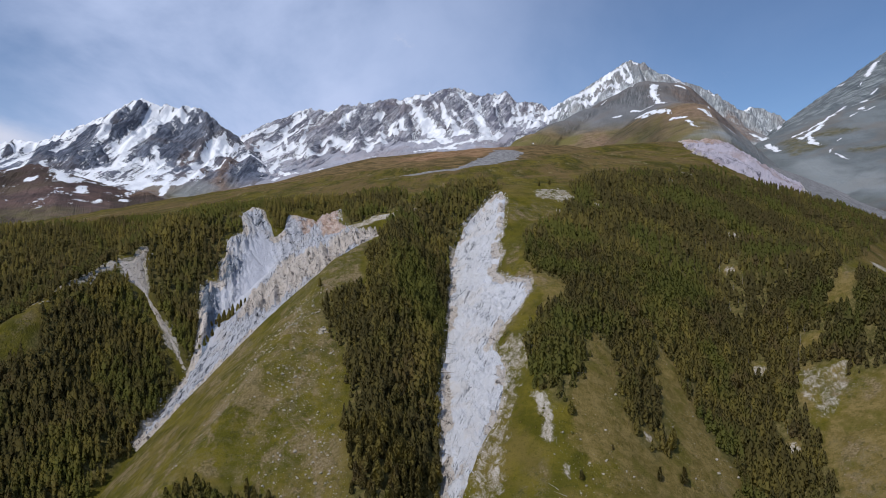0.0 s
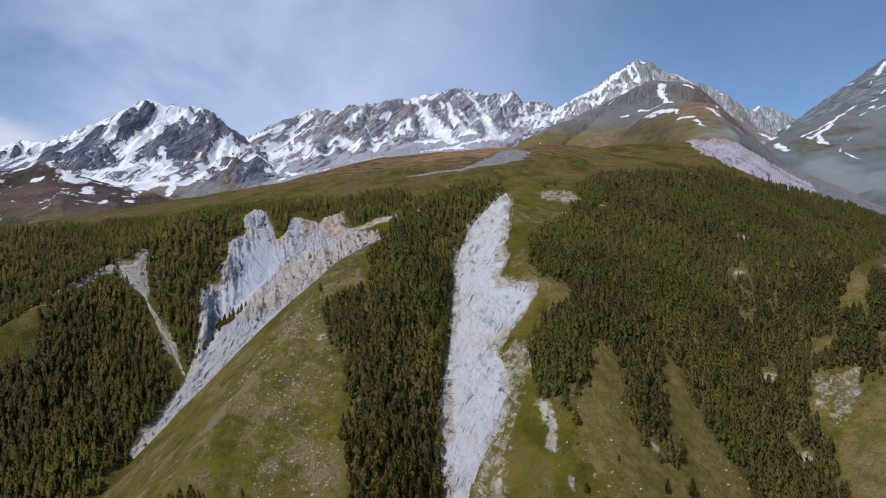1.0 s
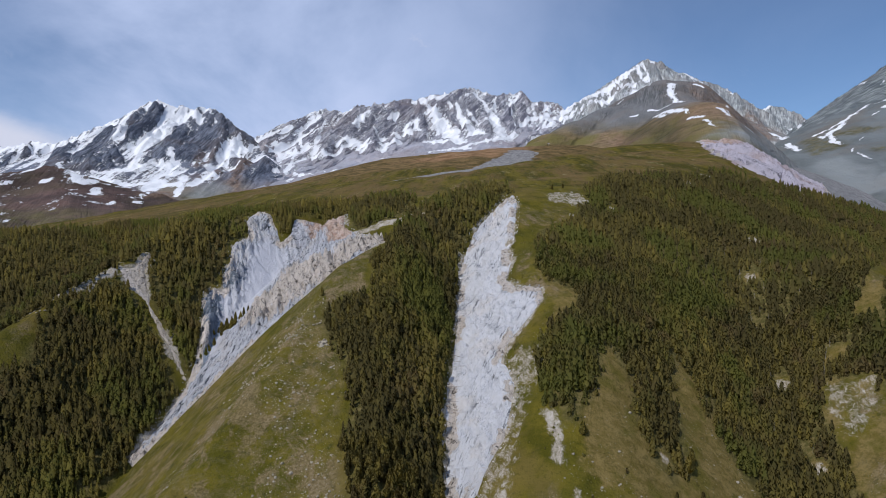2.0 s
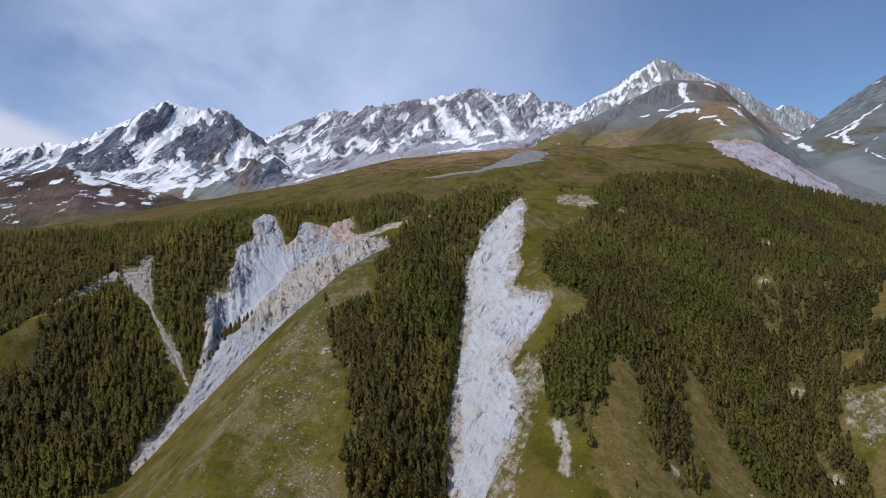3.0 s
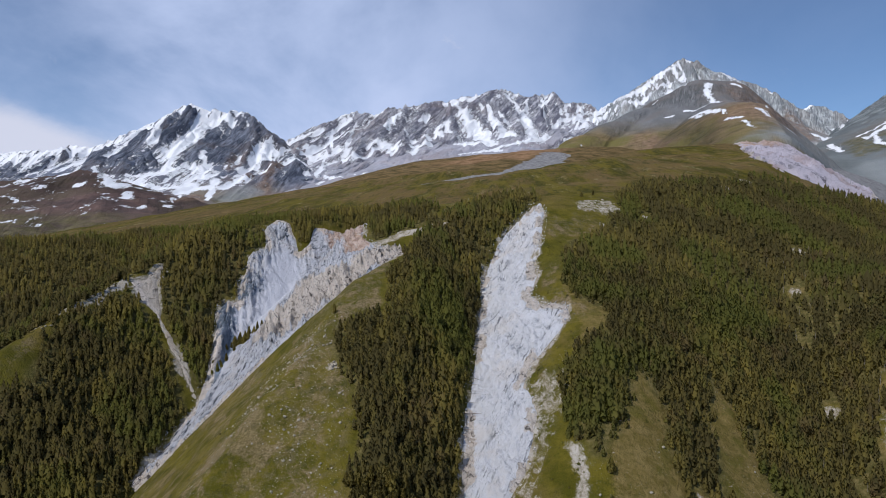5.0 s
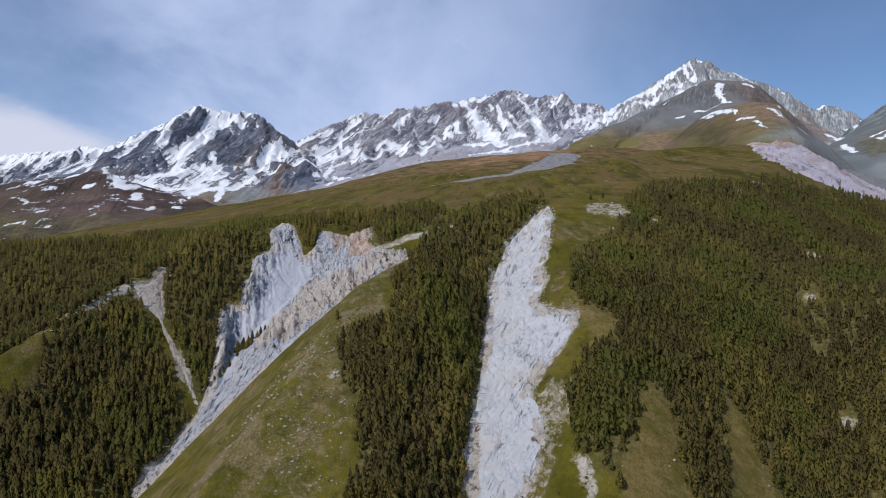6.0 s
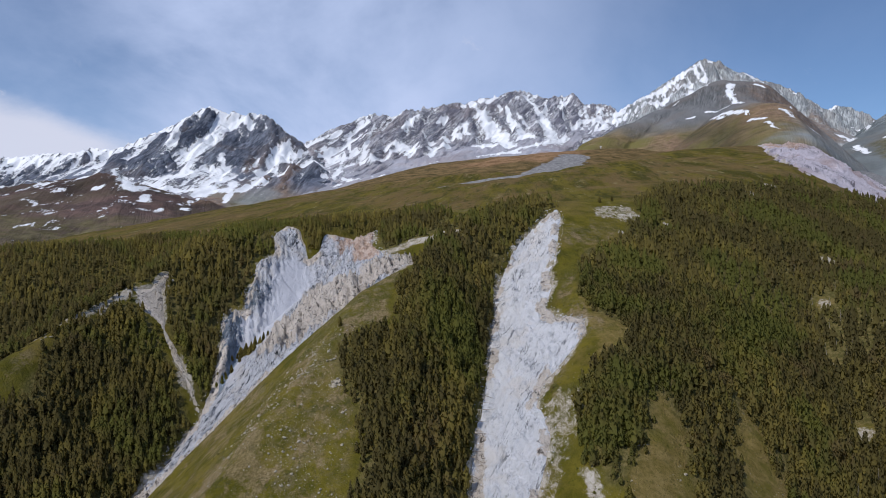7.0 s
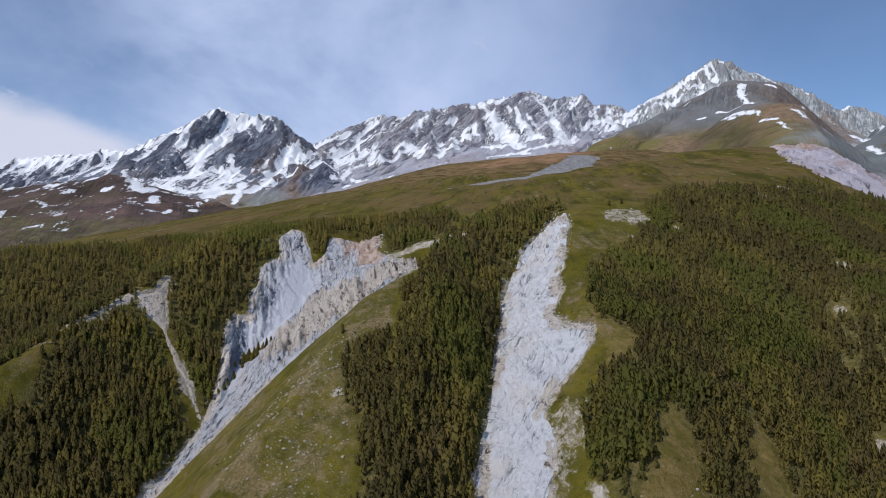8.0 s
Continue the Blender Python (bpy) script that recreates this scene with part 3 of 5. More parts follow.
def inside(x, y, poly):
    """How deep a place lies inside a closed outline, in metres; negative outside."""
    odd = np.zeros(np.shape(x), bool)
    best = np.full(np.shape(x), 1e9)
    for (ax, ay), (bx, by) in zip(poly, poly[1:] + poly[:1]):
        if ay != by:
            odd ^= ((ay > y) != (by > y)) & (x < (bx - ax) * (y - ay) / (by - ay) + ax)
        dx, dy = bx - ax, by - ay
        t = np.clip(((x - ax) * dx + (y - ay) * dy) / max(dx * dx + dy * dy, 1e-6), 0, 1)
        best = np.minimum(best, np.hypot(x - ax - t * dx, y - ay - t * dy))
    return np.where(odd, best, -best)


def wooded(x, y):
    return np.max([inside(x, y, w) for w in WOODS], axis=0)


def slid(x, y):
    """How deep inside the bare slides a place lies."""
    return np.max([inside(x, y, w) for w in (SLIDE, SCAR, RILL)], axis=0)


def sheet_mesh(name, x, y, z, materials, attributes=(), keep=None):
    """A mesh over a grid of places; keep: which of its quads stay."""
    rows, cols = x.shape
    index = np.arange(rows * cols).reshape(rows, cols)
    quads = np.stack([index[:-1, :-1], index[:-1, 1:], index[1:, 1:], index[1:, :-1]], -1).reshape(-1, 4)
    if keep is not None:
        quads = quads[keep.reshape(-1)]
    used = np.zeros(rows * cols, bool)
    used[quads.reshape(-1)] = True
    renumber = np.cumsum(used) - 1
    points = np.stack([x, y, z], -1).reshape(-1, 3)[used]
    return loose_mesh(name, points, renumber[quads], materials, [(n, v.reshape(-1)[used]) for n, v in attributes])


def loose_mesh(name, points, faces, materials, attributes=(), smooth=True, normals=None):
    me = bpy.data.meshes.new(name)
    size = faces.shape[1]
    me.vertices.add(len(points))
    me.vertices.foreach_set("co", np.asarray(points, np.float32).reshape(-1))
    me.loops.add(faces.size)
    me.loops.foreach_set("vertex_index", np.asarray(faces, np.int32).reshape(-1))
    me.polygons.add(len(faces))
    me.polygons.foreach_set("loop_start", np.arange(0, faces.size, size, dtype=np.int32))
    me.polygons.foreach_set("loop_total", np.full(len(faces), size, np.int32))
    me.polygons.foreach_set("use_smooth", np.full(len(faces), smooth, bool))
    for m in materials:
        me.materials.append(m)
    me.update(calc_edges=True)
    for key, values in attributes:
        a = me.attributes.new(key, "FLOAT", "POINT")
        a.data.foreach_set("value", np.asarray(values, np.float32))
    if normals is not None:
        me.normals_split_custom_set_from_vertices(np.asarray(normals, np.float32).tolist())
    return me


def spaced(stops):
    """Grid lines through (place, spacing) stops, with the spacing gliding between them."""
    lines = [float(stops[0][0])]
    where, gap = zip(*stops)
    while lines[-1] < where[-1]:
        lines.append(lines[-1] + float(np.interp(lines[-1], where, gap)))
    return np.array(lines)


def build_ground():
    gx = spaced([(-3200, 130), (-1200, 22), (-620, 6), (-300, 2.5), (300, 2.5), (620, 6), (1200, 20), (3200, 130)])
    gy = spaced([(-1500, 150), (150, 12), (290, 2.5), (720, 2.8), (1000, 5.5), (2000, 16), (3000, 60), (4700, 160)])
    x, y = np.meshgrid(gx, gy)
    z = height(x, y)
    bare_in = slid(x, y)
    z = z - 1.6 * step(-1.0, 2.0, bare_in) - 6 * step(1.5, 6.0, bare_in) - 12 * step(8, 34, inside(x, y, SCARP))
    wood_in = wooded(x, y) + 4 * fractal(x / 14, y / 14, 2, 31)
    patch = fractal(x / 30, y / 42, 4, 33)
    near = step(760, 560, y)
    stony = near * step(-0.05, 0.35, patch) * step(-2, -9, wood_in)
    # stony strip down the west meadow
    d, _, run = along(x, y, [(-62, 300), (-72, 360), (-80, 420)])
    stony = np.maximum(stony, step(26, 6, np.abs(d)) * (0.95 + 0.5 * patch) * step(455, 425, y))
    d, _, run = along(x, y, [(-122, 318), (-106, 372), (-102, 412), (-64, 503)])
    stony = np.maximum(stony, 0.7 * step(20, 4, np.abs(d) + 5 * patch) * step(500, 450, y))
    stony = np.maximum(stony, 0.42 * near * step(-46, -56, x) * step(470, 430, y) * step(-2, -6, wood_in))
    bare = 0.95 * step(-5, 0.5, bare_in + 5 * fractal(x / 12, y / 16, 3, 35)) * near
    for scar, much in ((TOP_SCAR, 0.8), (LOW_SCAR, 1.0), (EAST_SCAR, 0.70), (TAN_BANK, 0.78)):
        bare = np.maximum(bare, much * step(-5, 3, inside(x, y, scar) + 4 * fractal(x / 7, y / 9, 3, 36)))
    # worn crest of the west spur, the bank east of the slide, and outcrops in the woods
    d, _, run = along(x, y, [(-238, 526), (-245, 497), (-258, 463), (-268, 430), (-285, 380)])
    bare = np.maximum(bare, (0.65 + 0.35 * step(0, 0.3, fractal(x / 25, y / 25, 2, 39))) * step(7, 2, np.abs(d)))
    # pale bank above the meadow crest
    d, _, run = along(x, y, PALE_BANK)
    bare = np.maximum(bare, 0.95 * step(9, 3, np.abs(d) + 3 * fractal(x / 9, y / 9, 3, 48)))
    d, _, run = along(x, y, [(46, 404), (40, 388), (32, 368), (24, 340), (18, 310)])
    bare = np.maximum(bare, 0.72 * step(14, 3, np.abs(d)))
    for ox, oy, size in OUTCROPS:
        bare = np.maximum(bare, 0.95 * step(size, size * 0.3, np.hypot(x - ox, (y - oy) * 0.7)))
    wood_in = np.minimum(wood_in, 4 - 12 * bare)
    ragged = 260 * fractal(x / 260, y / 420, 4, 37)
    heath = np.maximum(step(2050, 2300, y + ragged), step(1450, 1700, y + ragged) * step(180, 330, x))
    heath = np.maximum(heath, 0.30 * step(720, 900, y) * (0.6 + 0.8 * step(-0.2, 0.4, fractal(x / 120, y / 160, 4, 40))))
    dry = step(45, 75, x) * step(640, 540, y) * (0.80 + 0.5 * fractal(x / 60, y / 60, 3, 44)) + 0.30 * step(-45, -65, x) * step(-115, -90, x)
    high = step(640, 760, y + 40 * fractal(x / 40, y / 40, 3, 45))
    # lilac scree on the east side of the knoll, and a grey tongue of stones on the meadow
    d, _, run = along(x, y, [(300, 860), (430, 1120), (520, 1400), (640, 1700), (1000, 2600)])
    scree = step(60, 160, d + 40 * fractal(x / 60, y / 90, 3, 38)) * step(930, 1000, y)
    d, (wide,), run = along(x, y, [(-115, 1700, 30), (-75, 1720, 95), (-20, 1760, 130), (40, 1850, 110), (93, 2060, 60), (150, 2200, 80), (245, 2650, 60)])
    scree = np.maximum(scree, step(1.2, 0.5, (np.abs(d) + 22 * fractal(x / 40, y / 60, 3, 42)) / wide))
    # rusty ground at the foot of the ridge
    d, _, run = along(x, y, [(-88, 2491), (12, 2558), (141, 2686), (198, 2893)])
    rust = step(170, 50, np.abs(d) + 60 * fractal(x / 60, y / 120, 3, 46))
    return sheet_mesh("ground", x, y, z + LEVEL, [TURF], [("stony", stony), ("bare", bare), ("wood", step(-3, 3, wood_in) * (1 - 0.6 * step(600, 740, y))), ("heath", heath), ("scree", scree), ("dry", dry), ("high", high), ("rust", rust)])


tagged(new("ground", build_ground()), "green and tan alpine meadow slope with forest floor and gullies", "hillside", kind="structure")


def build_slide(name, outline, material, gap, relief, seed, size=1.0, rib=None):
    """A bare slide: its own rough skin over the hollow in the ground, thinning out at the edges."""
    ox, oy = zip(*outline)
    x, y = np.meshgrid(np.arange(min(ox) - 4, max(ox) + 4, gap), np.arange(min(oy) - 4, max(oy) + 4, gap))
    ragged = inside(x, y, outline) + 2.2 * fractal(x / 8 / size, y / 8 / size, 4, seed) * size
    thick = step(-1.5, 5, ragged)
    crags = ridged((x + 0.35 * y) / 6.5 / size, y / 19 / size, 6, seed + 1, 0.74) - 0.55
    lumps = fractal(x / 4.5 / size, y / 6 / size, 4, seed + 2, 0.7)
    wild = 0.45 + 0.75 * step(-0.25, 0.3, fractal(x / 26, y / 40, 3, seed + 5))
    fan = np.zeros_like(x)
    if name == "landslide_scar":
        # smooth fans of fine scree between the crags
        for fx, fy, tx, ty, wide in ((-158, 620, -152, 535, 13), (-132, 600, -146, 540, 9), (-172, 560, -168, 505, 6)):
            d, _, run = along(x, y, [(fx, fy), (tx, ty)])
            fan = np.maximum(fan, 0.95 * step(wide + 5, wide - 5, np.abs(d) + 4 * fractal(x / 11, y / 11, 3, seed + 8)))
        wild = wild * (1 - 0.85 * fan) + 0.6 * step(-158, -172, x) * step(640, 610, y) * step(520, 540, y)
    wild = wild * (0.75 + 0.25 * step(2, 14 * min(size, 1.6), ragged)) if name == "landslide_scar" else wild
    z = height(x, y) - 1.5 + 1.5 * step(-1.5, 1.5, ragged) + thick * wild * (relief * 1.6 * crags + relief * 0.5 * lumps)
    if name == "landslide_scar":
        # a cliff at the foot of the wooded wall
        z = z + 8 * step(-170, -175, x + 0.12 * (y - 520)) * step(496, 512, y) * step(552, 528, y) * thick
    if rib:
        # blocks and clefts along the rock rib
        d, _, run = along(x, y, rib)
        on = step(26, 14, np.abs(d)) * thick
        z = z + on * (10.0 * (ridged((x + 0.3 * y) / 9, (y - 0.3 * x) / 16, 4, seed + 9, 0.6) - 0.62) + 4.0 * np.round(1.5 * fractal(x / 6, y / 6, 2, seed + 10)))
    inner = ragged[:-1, :-1] > -1.3
    earth = step(9, 2, ragged) * step(-0.40, 0.25, fractal(x / 16, y / 16, 3, seed + 3))
    # shade of the east-facing cliff and crags, put into the colour as dark blue
    shaded_cliff = np.zeros_like(x)
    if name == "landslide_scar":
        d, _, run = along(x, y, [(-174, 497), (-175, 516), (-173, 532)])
        shaded_cliff = step(11, 4, np.abs(d) + 3 * fractal(x / 6, y / 6, 3, seed + 11))
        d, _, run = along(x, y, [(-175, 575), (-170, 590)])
        shaded_cliff = np.maximum(shaded_cliff, 0.5 * step(9, 3, np.abs(d) + 3 * fractal(x / 6, y / 6, 3, seed + 12)))
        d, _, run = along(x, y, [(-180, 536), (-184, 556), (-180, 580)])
        shaded_cliff = np.maximum(shaded_cliff, 0.62 * step(15, 4, np.abs(d) + 5 * fractal(x / 7, y / 7, 3, seed + 13)))
    return x, y, z + LEVEL, inner, [("earth", earth), ("fan", fan), ("shaded_cliff", shaded_cliff)]


def split_sheet(name, label, category, x, y, z, material, attributes, inner, split, names):
    """A thing of two parts that meet along one line: names[0] where split is low, names[1] where it is high."""
    thing = tagged(new(name), label, category)
    high = split[:-1, :-1] > 0.5
    for part_name, keep in zip(names, (inner & ~high, inner & high)):
        if keep.any():
            ob = new(part_name, sheet_mesh(part_name, x, y, z, [material], attributes, keep))
            ob.parent = thing
            tagged(ob, kind="stuff" if part_name == names[1] else "")
    return thing


def add_slide(name, outline, material, gap, relief, seed, label, rust_line=None, tan_line=None, size=1.0):
    x, y, z, inner, cover = build_slide(name, outline, material, gap, relief, seed, size, tan_line)
    rust, earth = np.zeros_like(x), cover[0][1]
    if rust_line:
        d, _, run = along(x, y, rust_line)
        rust = step(22 * size, 6 * size, np.abs(d)) * (0.75 + 0.5 * fractal(x / 7 / size, y / 9 / size, 3, seed + 4))
    if tan_line:
        d, _, run = along(x, y, tan_line)
        earth = np.maximum(earth, 0.72 * step(28, 12, np.abs(d + 5 * fractal(x / 9, y / 9, 3, seed + 6))))
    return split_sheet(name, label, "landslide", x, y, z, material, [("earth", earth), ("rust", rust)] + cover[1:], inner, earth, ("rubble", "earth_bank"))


add_slide("landslide_chute", SLIDE, RUBBLE, 0.7, 4.0, 41, "pale grey landslide of rubble running down the wooded slope")
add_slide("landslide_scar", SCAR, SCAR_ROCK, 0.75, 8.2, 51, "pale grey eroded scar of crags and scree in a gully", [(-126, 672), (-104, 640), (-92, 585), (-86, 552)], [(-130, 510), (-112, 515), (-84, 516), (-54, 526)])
add_slide("scree_scarp", SCARP, LILAC, 3.0, 13.0, 71, "lilac-grey eroded scarp and scree beside the knoll", [(600, 1650), (520, 1400)], None, 3.5)
add_slide("landslide_rill", RILL, EARTH, 0.8, 0.9, 61, "narrow tan gravel rill between the trees on the spur")
# ---- the mountains ----
def smooth_over(h, n):
    """The mean of h over squares of 2n + 1 cells."""
    for axis in (0, 1):
        pad = [(0, 0), (0, 0)]
        pad[axis] = (n + 1, n)
        c = np.cumsum(np.pad(h, pad, mode="edge"), axis)
        size = h.shape[axis]
        h = (np.take(c, range(2 * n + 1, 2 * n + 1 + size), axis) - np.take(c, range(0, size), axis)) / (2 * n + 1)
    return h


def buttresses(crest, gap, reach, slope, sway, seed):
    """Rock ribs that run down towards the valley from a crest: lines of x, y, height."""
    rng = np.random.RandomState(seed)
    lines = []
    for p, q in zip(crest, crest[1:]):
        size = math.hypot(q[0] - p[0], q[1] - p[1])
        for k in range(max(1, int(round(size / gap)))):
            t = (k + rng.uniform(0.2, 0.8)) / max(1, round(size / gap))
            x, y, z = [a + (b - a) * t for a, b in zip(p, q)]
            long = reach * rng.uniform(0.45, 1.25)
            turn = sway + rng.uniform(-0.25, 0.25)
            line = [(x, y, z - 4)]
            for _ in range(3):
                x, y, z = x + math.sin(turn) * long / 3, y - math.cos(turn) * long / 3, z - slope * rng.uniform(0.8, 1.2) * long / 3
                turn += rng.uniform(-0.35, 0.35)
                line.append((x, y, z))
            lines.append(line)
    return lines


def relief(x, y, crests, steep, hollow, ribs, rib_side, seed, foot=0.22, flutes=900):
    """The height of a mountain whose slopes fall from its crest lines (x, y, height) and from the rock ribs that run down from them.
    steep: slope at the crest; hollow: metres after which it has halved; ribs: (gap, reach, slope, sway) of the rock ribs; rib_side: the slope of their sides; foot: the slope far out; flutes: how far down the grooves reach."""
    wx = x + 16 * fractal(x / 90, y / 90, 4, seed)
    wy = y + 16 * fractal(x / 90, y / 90, 4, seed + 1)
    h = np.full(x.shape, -1e9)
    far = np.full(x.shape, 1e9)
    top = np.full(x.shape, 1e9)
    for k, crest in enumerate(crests):
        blunt = 150 * min(k, 1)
        for p, q in zip(crest, crest[1:]):
            d, (z,), run = along(x, y, [p, q])
            away = np.hypot(d, blunt) - blunt
            h = np.maximum(h, z - steep * away / (1 + away / hollow) - foot * away)
            far = np.minimum(far, away)
            top = np.minimum(top, away) if k == 0 else top
    if ribs:
        for line in buttresses(crests[0], *ribs, seed):
            d, (z,), run = along(wx, wy, line)
            h = np.maximum(h, z - rib_side * np.abs(d))
    rough = fractal(x / 75, y / 75, 6, seed + 5, 0.62)
    crag = ridged(x / 62 + 0.5 * rough, y / 230 + 0.2 * rough, 6, seed + 9, 0.6)
    grow = step(0, 110, far)
    amp = rib_side * 20
    h = h + amp * (crag - 0.68) * (0.12 + 0.88 * grow) + 34 * min(1.0, rib_side) * (ridged(x / 46, y / 160, 5, seed + 7, 0.66) - 0.72) * np.exp(-far / 50)
    # flutes: narrow grooves side by side, straight down the faces
    sway, deep = (ribs[3], 32 * rib_side) if ribs else (0.0, 0.0)
    u, v = x * math.cos(sway) + y * math.sin(sway) + 12 * rough, y * math.cos(sway) - x * math.sin(sway)
    flute = ridged(u / 42, v / 620, 4, seed + 13, 0.62)
    h = h + deep * (flute - 0.66) * (0.3 + 0.7 * step(0, 70, top)) * step(flutes, flutes * 0.4, top)
    return h, top, rough, step(0.74, 0.50, flute)


def drawn_out(x, y, strokes, breadth=1.0):
    """How well a place lies on one of the strokes (x, y to x, y and half their width at both ends): 1 on its line, 0 at its edge, less outside."""
    best = np.full(np.shape(x), -3.0)
    for ax, ay, bx, by, wide, end in strokes:
        d, (w,), run = along(x, y, [(ax, ay, wide), (bx, by, end)])
        best = np.maximum(best, 1 - np.abs(d) / (w * breadth))
    return best


def massif(name, label, material, shape, box, gap, snow, heath_below, snows=(), crags=(), rusty=(), pale=(), mossy=(), bald=None, fall=None):
    """A mountain over a box of the plan. snow: its cover by place and form. Strokes on the plan: gullies and ledges that hold snow, bare crags that stand proud, rusty ground, pale scree, moss."""
    x, y = np.meshgrid(np.arange(box[0], box[1], gap), np.arange(box[2], box[3], gap))
    h, far, rough, groove = relief(x, y, *shape)
    h = h - fall(x, y) if fall else h
    wave_x, wave_y = x + 9 * fractal(x / 34, y / 34, 4, 71), y + 16 * fractal(x / 34, y / 34, 4, 72)
    proud = step(-0.35, 0.6, drawn_out(wave_x, wave_y, crags, 0.85))
    h = h + proud * (4 + 20 * ridged(x / 30, y / 110, 4, 75))
    rise_y, rise_x = np.gradient(smooth_over(h, 1), gap)
    hollow = 0.35 * step(7, -9, h - smooth_over(h, 7)) + 0.15 * step(2.5, -2.5, h - smooth_over(h, 2)) + 0.5 * groove
    cover = snow(x, y, h, hollow, rough, far, np.hypot(rise_x, rise_y))
    cover = cover + (0.06 + 0.34 * hollow - cover) * step(-0.5, 0.5, drawn_out(wave_x, wave_y, crags, 0.85))
    cover = np.maximum(cover, 0.46 + 0.40 * np.clip(drawn_out(wave_x, wave_y, snows, 0.85), -2, 1) + 0.26 * (hollow - 0.45))
    crag = np.maximum(step(0.45, 0.8, np.hypot(*np.gradient(smooth_over(h, 2), gap))), step(210, 110, far + 60 * rough))
    crag = np.maximum(crag, proud)
    low = step(heath_below + 70, heath_below - 70, h + 60 * fractal(x / 160, y / 160, 4, 73))
    low = low * (1 - bald(x, y)) if bald else low
    tints = [(key, step(-0.6, 0.7, drawn_out(wave_x, wave_y, strokes) + 0.5 * fractal(x / 45, y / 90, 3, 76))) for key, strokes in (("rust", rusty), ("pale", pale), ("moss", mossy))]
    seen = (np.hypot(x, y) < 4930) & (h > height(x, y, False) - 60)
    return split_sheet(name, label, "mountain", x, y, h + LEVEL, material, [("snow", np.clip(cover, 0, 1)), ("heath", low), ("crag", crag)] + tints, seen[:-1, :-1], cover, ("rock_face", "snowfield"))


def snow_west(x, y, h, hollow, rough, far, slope):
    return 0.40 + 0.36 * step(230, 420, h + 90 * rough) + 0.42 * (hollow - 0.5) + 0.12 * step(120, 20, far) - 0.26 * step(0.65, 1.25, slope) - 0.14 * step(260, 140, h) - 0.25 * step(-1000, -850, x)


def snow_mid(x, y, h, hollow, rough, far, slope):
    west_part = step(-420, -800, x)
    return 0.15 + 0.05 * west_part + (0.36 + 0.24 * west_part + 0.12 * step(-150, 50, x)) * hollow * step(400 - 180 * west_part, 580 - 200 * west_part, h) - 0.14 * step(0.9, 1.5, slope) + 0.16 * step(40, 10, far) + 0.12 * rough


def snow_east(x, y, h, hollow, rough, far, slope):
    streaks = step(0.12, 0.34, fractal(far / 17, x / 190, 3, 88)) * step(1180, 1040, x) * step(330, 220, far) * step(640, 760, h)
    return 0.06 + 0.42 * streaks + 0.60 * hollow * step(860, 1000, h) * step(1900, 1300, x) + 0.25 * step(45, 15, far) * step(-0.2, 0.3, rough) + 0.12 * hollow * step(700, 900, h) + 0.15 * rough


def snow_little(x, y, h, hollow, rough, far, slope):
    return 0.0 + 0.26 * hollow * step(350, 800, h) + 0.18 * rough


def snow_patches(x, y, h, hollow, rough, far, slope):
    return 0.07 + 0.80 * fractal(x / 34, y / 60, 4, 87) + 0.25 * step(150, 260, h) + 0.15 * hollow


CREST_WEST = [(-2605, 3500, 499), (-2124, 3400, 512), (-1986, 3350, 528), (-1906, 3350, 510), (-1720, 3300, 565), (-1564, 3250, 611), (-1367, 3200, 682),
              (-1253, 3250, 655), (-1136, 3300, 662), (-1051, 3250, 593), (-976, 3150, 519), (-905, 3400, 485)]
CREST_SPUR = [(-1700, 1850, 160), (-1187, 1900, 214), (-1114, 1950, 236), (-1044, 1950, 199), (-948, 1930, 182), (-874, 1900, 164), (-759, 1850, 145), (-678, 1750, 105), (-560, 1680, 60)]
CREST_RIDGE = [(-1010, 3300, 470), (-958, 3350, 528), (-863, 3450, 607), (-685, 3600, 720), (-593, 3650, 712), (-520, 3650, 741), (-385, 3750, 780), (-224, 3800, 814),
               (-59, 3900, 864), (88, 3980, 913), (210, 4000, 870), (358, 4050, 900), (422, 4050, 842), (568, 4100, 846), (624, 4100, 787), (823, 4200, 706)]
CREST_SUMMIT = [(545, 4000, 761), (780, 4150, 912), (934, 4250, 1019), (1048, 4300, 1107), (1154, 4350, 1164), (1269, 4350, 1112), (1442, 4350, 1043), (1650, 4350, 967),
                (1789, 4350, 880), (1830, 4350, 825), (1927, 4350, 731)]
CREST_SHOULDER = [(1120, 3900, 917), (1110, 3500, 728), (940, 2700, 552), (760, 2050, 335)]
CREST_CONE = [(296, 3200, 452), (456, 3450, 560), (628, 3650, 660), (806, 3800, 755), (985, 3900, 850), (1120, 3900, 920), (1250, 3900, 910), (1371, 3900, 830), (1500, 3900, 760)]
CREST_BACK = [(1700, 4450, 740), (1794, 4450, 801), (1958, 4500, 914), (2101, 4500, 878), (2209, 4500, 842), (2352, 4500, 738)]
CREST_EAST = [(1930, 4150, 670), (1996, 4100, 738), (2027, 4000, 793), (2163, 3900, 904), (2259, 3800, 981), (2312, 3700, 1035), (2484, 3600, 1150), (2699, 3400, 1195)]
